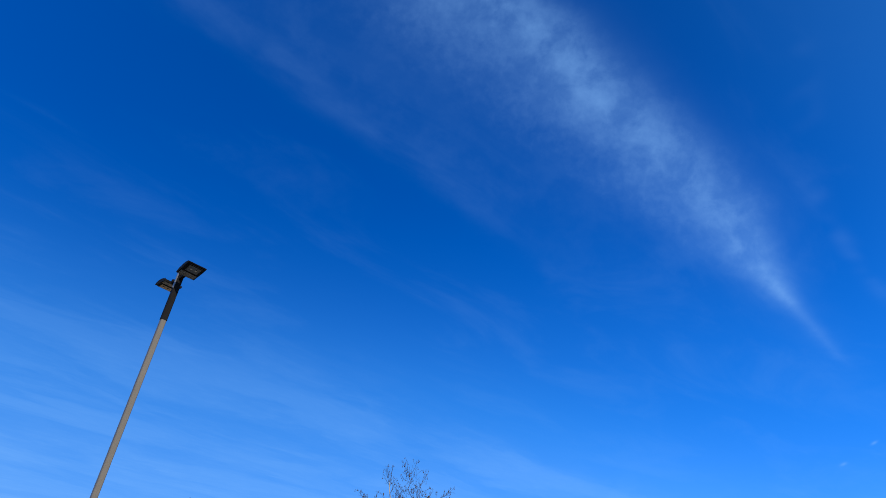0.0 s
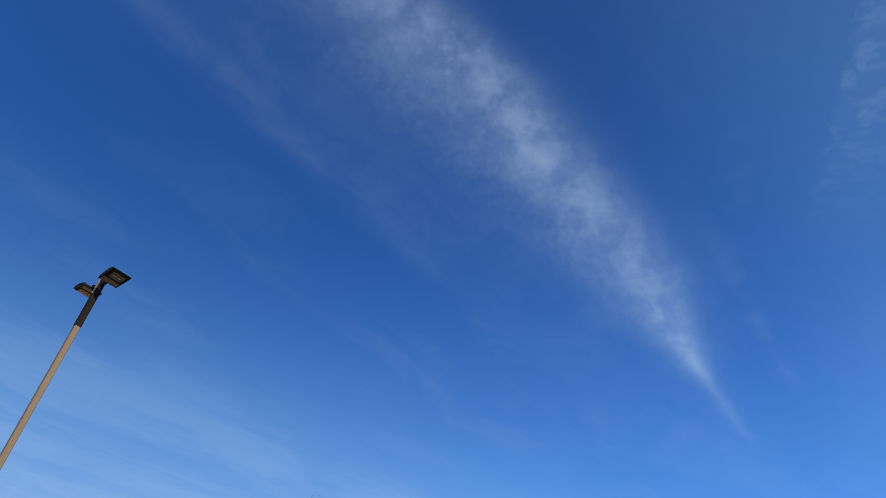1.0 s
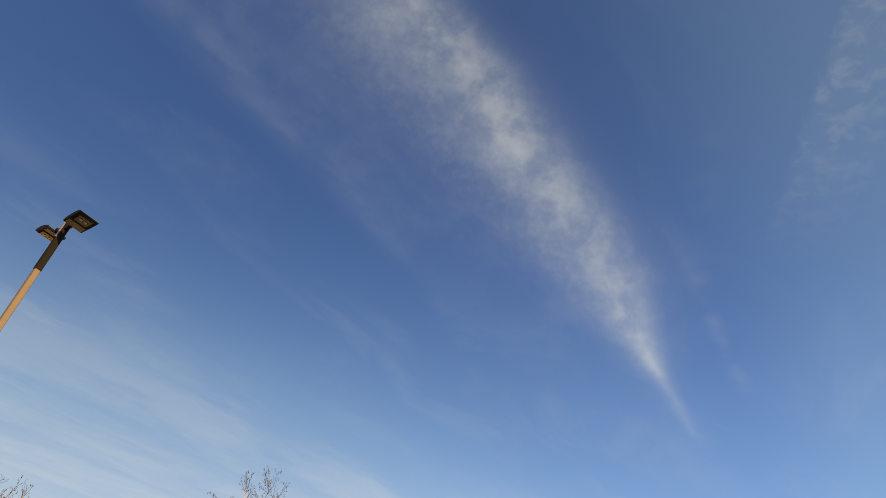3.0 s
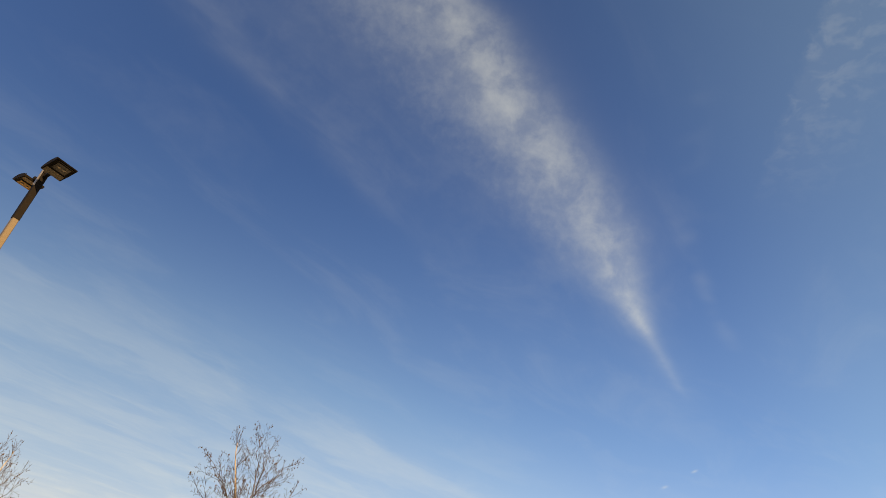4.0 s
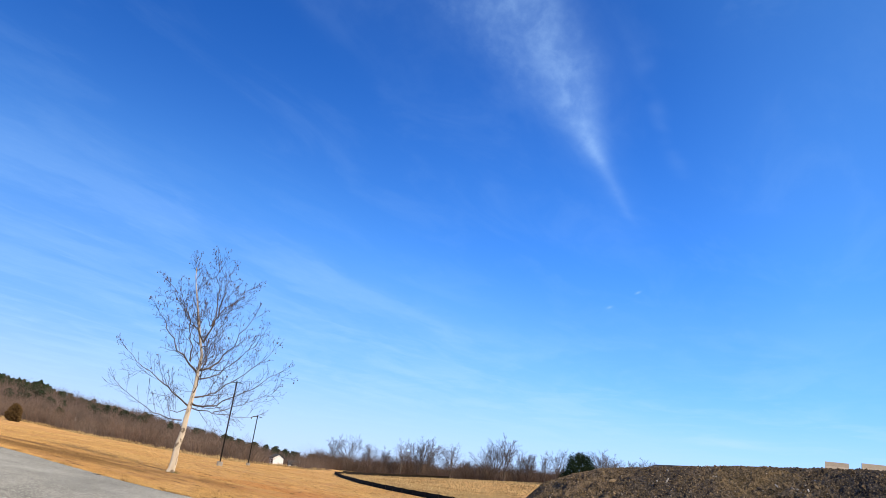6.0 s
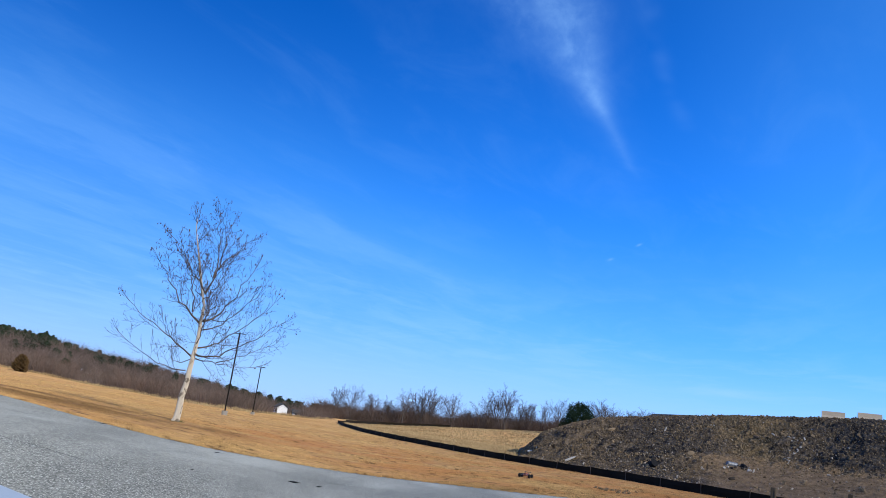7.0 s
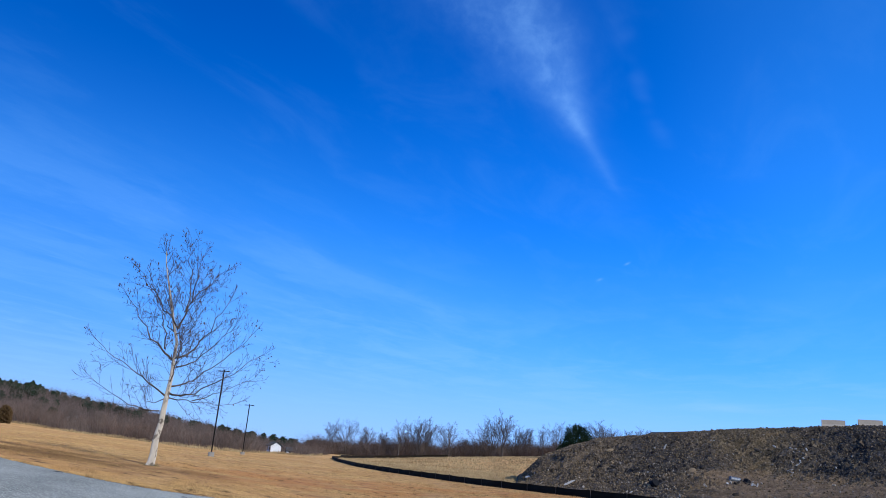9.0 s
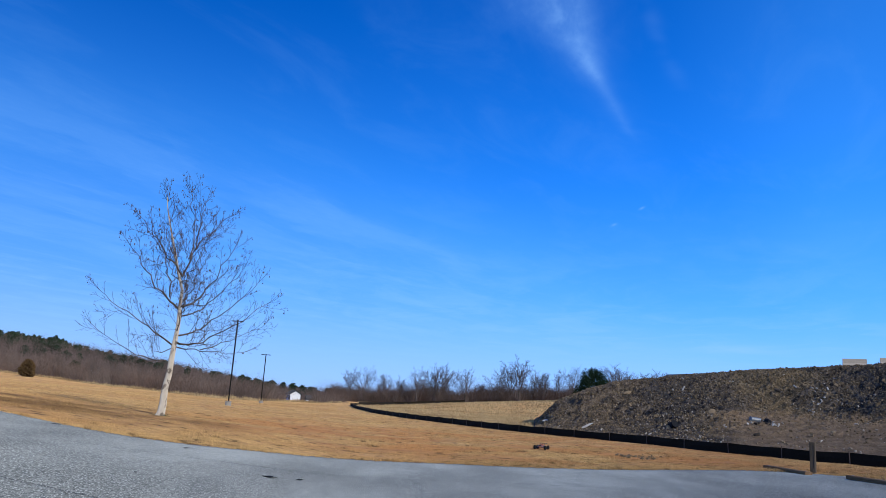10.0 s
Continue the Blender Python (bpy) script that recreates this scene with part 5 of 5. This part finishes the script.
def build_fence():
    ob = thing("silt_fence", 16.1, 26.4, level(16.1, 26.4), 0, "low black fabric silt fence on wooden stakes", "fence")
    inv = ob.matrix_world.inverted()
    pts = along_fence(0.5)
    s, k = Shape(), 4
    for i, (x, y) in enumerate(pts):
        a, b = pts[max(0, i - 1)], pts[min(len(pts) - 1, i + 1)]
        nx, ny = -(b[1] - a[1]), b[0] - a[0]
        l = math.hypot(nx, ny)
        nx, ny = nx / l, ny / l
        g = level(x, y)
        top = (0.39 if i < 230 else 0.60) - 0.03 * abs(math.sin(i * math.pi / 5)) + 0.025 * noise.noise((i * 0.13, 2, 0))
        bulge = 0.05 * math.sin(i * math.pi / 5) ** 2 + 0.03 * noise.noise((i * 0.3, 7, 0))
        for off, z in ((bulge * 0.3, -0.08), (bulge, top * 0.5), (0.0, top), (0.012, top), (bulge + 0.012, top * 0.5), (bulge * 0.3 + 0.012, -0.08)):
            s.v.append(tuple(inv @ Vector((x + nx * off, y + ny * off, g + z))))
        if i:
            o, p = 6 * i, 6 * i - 6
            s.f += [(p + j, o + j, o + (j + 1) % 6, p + (j + 1) % 6) for j in range(6)]
    part("fabric", s, M_FABRIC, ob, "black woven fabric")
    stake = Shape().box(0.03, 0.03, 0.55, pose(0, 0, -0.1), bevel=0.005).mesh("stake", M_STAKE)
    rng = random.Random(9)
    for i in range(0, len(pts), 5):
        x, y = pts[i]
        st = new("stake", stake)
        st.parent = ob
        st.matrix_local = inv @ pose(x - 0.02, y - 0.05, level(x, y), rng.uniform(-3, 3), rng.uniform(-3, 3), rng.uniform(0, 40))


build_fence()


# ---- the car park's edge ----
def build_post(x, y, h, turn, lean, label):
    ob = thing("bollard", x, y, level(x, y) - 0.05, turn, label, "bollard", "wooden posts")
    part("post", Shape().box(0.14, 0.14, h, pose(0, 0, 0, lean, 0, 0), bevel=0.012), M_POST, ob)
    part("split", Shape().box(0.012, 0.005, h * 0.7, pose(0.02, -0.071, h * 0.2, lean, 0, 0)), M_CRACK, ob, "weathering crack down the face")
    return ob


build_post(11.15, 21.7, 0.84, -36, 0, "weathered grey wooden post at the edge of the asphalt")
build_post(14.7, 23.7, 0.88, -40, 1, "grey wooden post standing before the silt fence")


def build_stop(x, y, turn, label):
    ob = thing("wheel_stop", x, y, level(x, y), turn, label, "wheel stop", "timber wheel stops")
    prof = [(-0.10, 0), (0.10, 0), (0.10, 0.07), (0.075, 0.092), (-0.075, 0.092), (-0.10, 0.07)]
    part("timber", Shape().extrude(prof, 1.85), M_TIMBER, ob)
    for k in (-0.8, 0.8):
        part("spike", Shape().lathe([(0.016, 0.084), (0.018, 0.100), (0.006, 0.104)], 10, pose(0, k, 0)), M_STEEL, ob)


build_stop(10.44, 21.72, 6, "dark weathered timber wheel stop on the asphalt")
build_stop(11.16, 18.95, 8, "dark timber wheel stop at the asphalt's edge")


def build_bits():
    rng = random.Random(12)
    for x, y, w, label in ((-1.62, 13.6, 0.095, "flattened dark scrap lying on the asphalt"), (-1.20, 13.9, 0.055, "small dark scrap lying on the asphalt"),
                           (-6.1, 16.3, 0.06, "dark clod at the asphalt's edge"), (-3.55, 15.8, 0.06, "dark clod at the asphalt's edge"),
                           (-2.9, 11.6, 0.02, "small reddish stone on the asphalt")):
        s = Shape()
        for _ in range(5 if w > 0.09 else 2):
            m = pose(rng.uniform(-0.7, 0.7) * w, rng.uniform(-0.5, 0.5) * w, 0.0, rng.uniform(-4, 4), rng.uniform(-4, 4), rng.uniform(-30, 30))
            s.chunk(rng, (w * 1.9, w * 0.5, 0.010), m)
        ob = solid("scrap", s, M_CRACK, label, "scrap")
        ob.matrix_world = pose(x, y, level(x, y) + 0.012)
    pile = thing("stone_pile", 7.6, 25.3, level(7.6, 25.3), 0, "low scatter of dark broken asphalt on the turf", "stone pile")
    for _ in range(44):
        m = pose(rng.gauss(0, 0.30), rng.gauss(0, 0.45), 0.0, rng.uniform(0, 90), rng.uniform(0, 90), rng.uniform(0, 180))
        b = rng.uniform(0.05, 0.15)
        part("stone", Shape().chunk(rng, (b, b, b * 0.6), m), M_ROCK, pile)


build_bits()


def build_table():
    """A white folding table; its top's far corner comes into view."""
    x, y, top = -2.09, 4.85, 0.90
    g = level(x - 0.6, y - 0.1)
    ob = thing("folding_table", x, y, g, 136.0, "white plastic folding table with rounded corners", "table")
    length, depth, r = 1.22, 0.66, 0.05
    ring = []
    corners = ((length - r, depth - r, 0), (r, depth - r, 90), (r, r, 180), (length - r, r, 270))
    for cx, cy, a0 in corners:
        ring += [(cx + r * math.cos(radians(a0 + k * 22.5)), cy + r * math.sin(radians(a0 + k * 22.5))) for k in range(5)]
    n, h = len(ring), top - g
    s = Shape()
    for z, inset in ((h - 0.045, 0.0), (h - 0.008, 0.0), (h, 0.008)):
        for px, py in ring:
            s.v.append((length / 2 + (px - length / 2) * (1 - 2 * inset / length), depth / 2 + (py - depth / 2) * (1 - 2 * inset / depth), z))
    s.f += [tuple(range(n - 1, -1, -1)), tuple(range(2 * n, 3 * n))]
    for j in range(2):
        s.f += [(j * n + i, j * n + (i + 1) % n, (j + 1) * n + (i + 1) % n, (j + 1) * n + i) for i in range(n)]
    part("tabletop", s, M_TABLE, ob)
    for cx, cy, a0 in corners:
        part("corner_cap", Shape().lathe([(r + 0.002, h - 0.047), (r + 0.004, h - 0.04), (r + 0.004, h - 0.014), (r + 0.002, h - 0.010)], 20, pose(cx, cy, 0)), M_BLACK, ob, "black rubber corner")
    for px in (0.12, length - 0.12):
        for py in (0.10, depth - 0.10):
            part("leg", Shape().tube([(px, py, 0), (px, py, h - 0.045)], [0.014, 0.014], 10), M_STEEL, ob)
        part("stretcher", Shape().tube([(px, 0.10, 0.25), (px, depth - 0.10, 0.25)], [0.011, 0.011], 8), M_STEEL, ob)


build_table()


# ---- the model truck ----
def build_truck(x, y, turn):
    ob = thing("toy_truck", x, y, level(x, y) + 0.005, turn, "rusty orange off-road model truck with big black tyres on turf", "toy truck")
    part("chassis", Shape().box(0.14, 0.46, 0.018, pose(0, 0, 0.085), bevel=0.004), M_BLACK, ob)
    # the shell: cross sections along y
    secs = [(-0.27, 0.05, 0.10, 0.155), (-0.20, 0.075, 0.10, 0.185), (-0.08, 0.085, 0.10, 0.215), (0.02, 0.082, 0.10, 0.225), (0.09, 0.080, 0.10, 0.185), (0.20, 0.065, 0.10, 0.150), (0.29, 0.045, 0.10, 0.125)]
    s = Shape()
    for py, w, z0, z1 in secs:
        for px, pz in ((-w, z0), (-w * 1.05, (z0 + z1) / 2), (-w * 0.7, z1 - 0.008), (0, z1), (w * 0.7, z1 - 0.008), (w * 1.05, (z0 + z1) / 2), (w, z0)):
            s.v.append((px, py, pz))
    for j in range(len(secs) - 1):
        s.f += [(j * 7 + i, j * 7 + i + 1, (j + 1) * 7 + i + 1, (j + 1) * 7 + i) for i in range(6)]
    s.f += [tuple(range(7)), tuple(range((len(secs) - 1) * 7 + 6, (len(secs) - 1) * 7 - 1, -1))]
    body = part("body_shell", s, M_SHELL, ob, "dusty orange painted shell")
    part("window", Shape().extrude([(-0.06, 0.205), (0.06, 0.205), (0.065, 0.178), (-0.065, 0.178)], 0.006, pose(0, 0.072, 0.006, -28, 0, 0)), M_BLACK, body, "dark cab windscreen")
    part("stripe", Shape().box(0.05, 0.14, 0.004, pose(0, 0.19, 0.148, -15, 0, 0)), M_BLACK, body, "black bonnet stripe")
    for d in (-1, 1):
        part("side_panel", Shape().box(0.004, 0.22, 0.045, pose(d * 0.0885, -0.04, 0.115)), M_BLACK, body, "black side panel")
    wing = part("wing", Shape().extrude([(-0.13, 0.245), (0.13, 0.245), (0.13, 0.257), (-0.13, 0.257)], 0.09, pose(0, -0.29, 0)), M_BLACK, ob, "black rear wing")
    for d in (-1, 1):
        part("end_plate", Shape().box(0.006, 0.11, 0.055, pose(d * 0.132, -0.29, 0.215)), M_BLACK, wing)
        part("wing_mount", Shape().box(0.012, 0.03, 0.12, pose(d * 0.04, -0.27, 0.13)), M_BLACK, ob)
    for py, front in ((0.20, 1), (-0.20, 0)):
        part("shock_tower", Shape().box(0.12, 0.012, 0.09, pose(0, py, 0.10), taper=0.8), M_BLACK, ob)
        for d in (-1, 1):
            part("suspension_arm", Shape().tube([(d * 0.05, py, 0.095), (d * 0.19, py, 0.085)], [0.013, 0.009], 6), M_BLACK, ob)
            part("shock", Shape().tube([(d * 0.055, py + 0.018, 0.18), (d * 0.14, py + 0.018, 0.10)], [0.013, 0.010], 10), M_SILVER, ob, "silver coil-over shock")
            lie = pose(d * 0.235, py, 0.085, 0, 90, 0)
            tyre = Shape().lathe([(0.052, -0.045), (0.074, -0.045), (0.085, -0.030), (0.087, 0.0), (0.085, 0.030), (0.074, 0.045), (0.052, 0.045)], 22, lie)
            for k in range(22):
                tyre.box(0.010, 0.016, 0.008, lie @ pose(0, 0, 0, 0, 0, 360 * k / 22) @ pose(0.086, 0, 0.016 * (-1) ** k, 0, 90, 0))
            wheel = part("wheel", Shape().lathe([(0.052, -0.035), (0.054, 0.0), (0.052, 0.036), (0.02, 0.030), (0.012, 0.040)], 18, lie), M_BLACK, ob)
            part("tyre", tyre, M_TYRE, wheel, "knobbly black rubber tyre")
            part("hub", Shape().lathe([(0.012, 0.036), (0.012, 0.046), (0.006, 0.050)], 8, lie), M_SILVER, wheel)
    return ob


truck = build_truck(4.95, 27.5, 152)
truck.matrix_world = truck.matrix_world @ Matrix.Scale(0.78, 4)


# ---- grass ----
def tufts(name, mat, count, az0, az1, near, far, height, width, seed, label, keep):
    rng = random.Random(seed)
    s = Shape()
    for _ in range(count):
        az = rng.uniform(az0, az1)
        e = near(az)
        r = e + (far(az) - e) * rng.random() ** 1.9
        x, y = polar(az, r)
        if not keep(x, y, az, r):
            continue
        z = level(x, y) - 0.01
        k = 0.35 + 1.2 * max(0.0, 0.5 + noise.noise((x * 0.8, y * 0.8, 4)))
        for _ in range(3):
            a, l = rng.uniform(0, 6.28), rng.uniform(0.2, 0.9)
            h = height * rng.uniform(0.5, 1.2) * k
            w = width * (0.6 + r / 60)
            bx, by = x + rng.uniform(-0.05, 0.05), y + rng.uniform(-0.05, 0.05)
            o = len(s.v)
            s.v += [(bx - math.sin(a) * w, by + math.cos(a) * w, z), (bx + math.sin(a) * w, by - math.cos(a) * w, z),
                    (bx + math.cos(a) * h * l, by + math.sin(a) * h * l, z + h)]
            s.f.append((o, o + 1, o + 2))
    solid(name, s, mat, label, "grass", kind="stuff")


def fence_r(az):
    return interp([(-30, 130), (-4.5, 124), (-2.3, 77), (0.5, 63), (4, 54), (8, 46.5), (13, 41.5), (16.5, 39), (21, 35), (27, 32), (31.5, 31), (45, 28)], az)


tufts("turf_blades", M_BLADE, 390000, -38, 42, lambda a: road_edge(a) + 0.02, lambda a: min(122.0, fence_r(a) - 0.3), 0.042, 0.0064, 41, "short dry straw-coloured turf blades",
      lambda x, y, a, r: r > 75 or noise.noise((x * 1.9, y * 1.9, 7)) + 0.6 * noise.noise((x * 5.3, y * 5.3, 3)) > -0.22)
tufts("edge_grass", M_BLADE, 10000, -38, 42, lambda a: road_edge(a) - 0.14 + 0.10 * math.sin(a * 7.3) * math.sin(a * 2.1), lambda a: road_edge(a) + 0.6, 0.05, 0.006, 42, "ragged dry grass along the asphalt", lambda x, y, a, r: True)
tufts("tall_grass", M_TALL, 60000, -3.8, 20, lambda a: fence_r(a) + 1.0, lambda a: 200.0, 0.17, 0.02, 43, "tall pale dead grass of the field beyond the fence",
      lambda x, y, a, r: heap(a, r) < level(x, y) if a > 8.4 else True)
tufts("field_edge_grass", M_TALL, 4200, -44, -5, lambda a: brush_front(a) - 5.0, lambda a: brush_front(a) + 3.0, 0.34, 0.018, 44, "taller pale grass along the brush", lambda x, y, a, r: True)
tufts("green_grass", M_TUFT, 2600, 4, 32, lambda a: road_edge(a) + 0.05, lambda a: road_edge(a) + 2.6, 0.05, 0.007, 45, "sparse greenish tufts among the dry turf", lambda x, y, a, r: True)
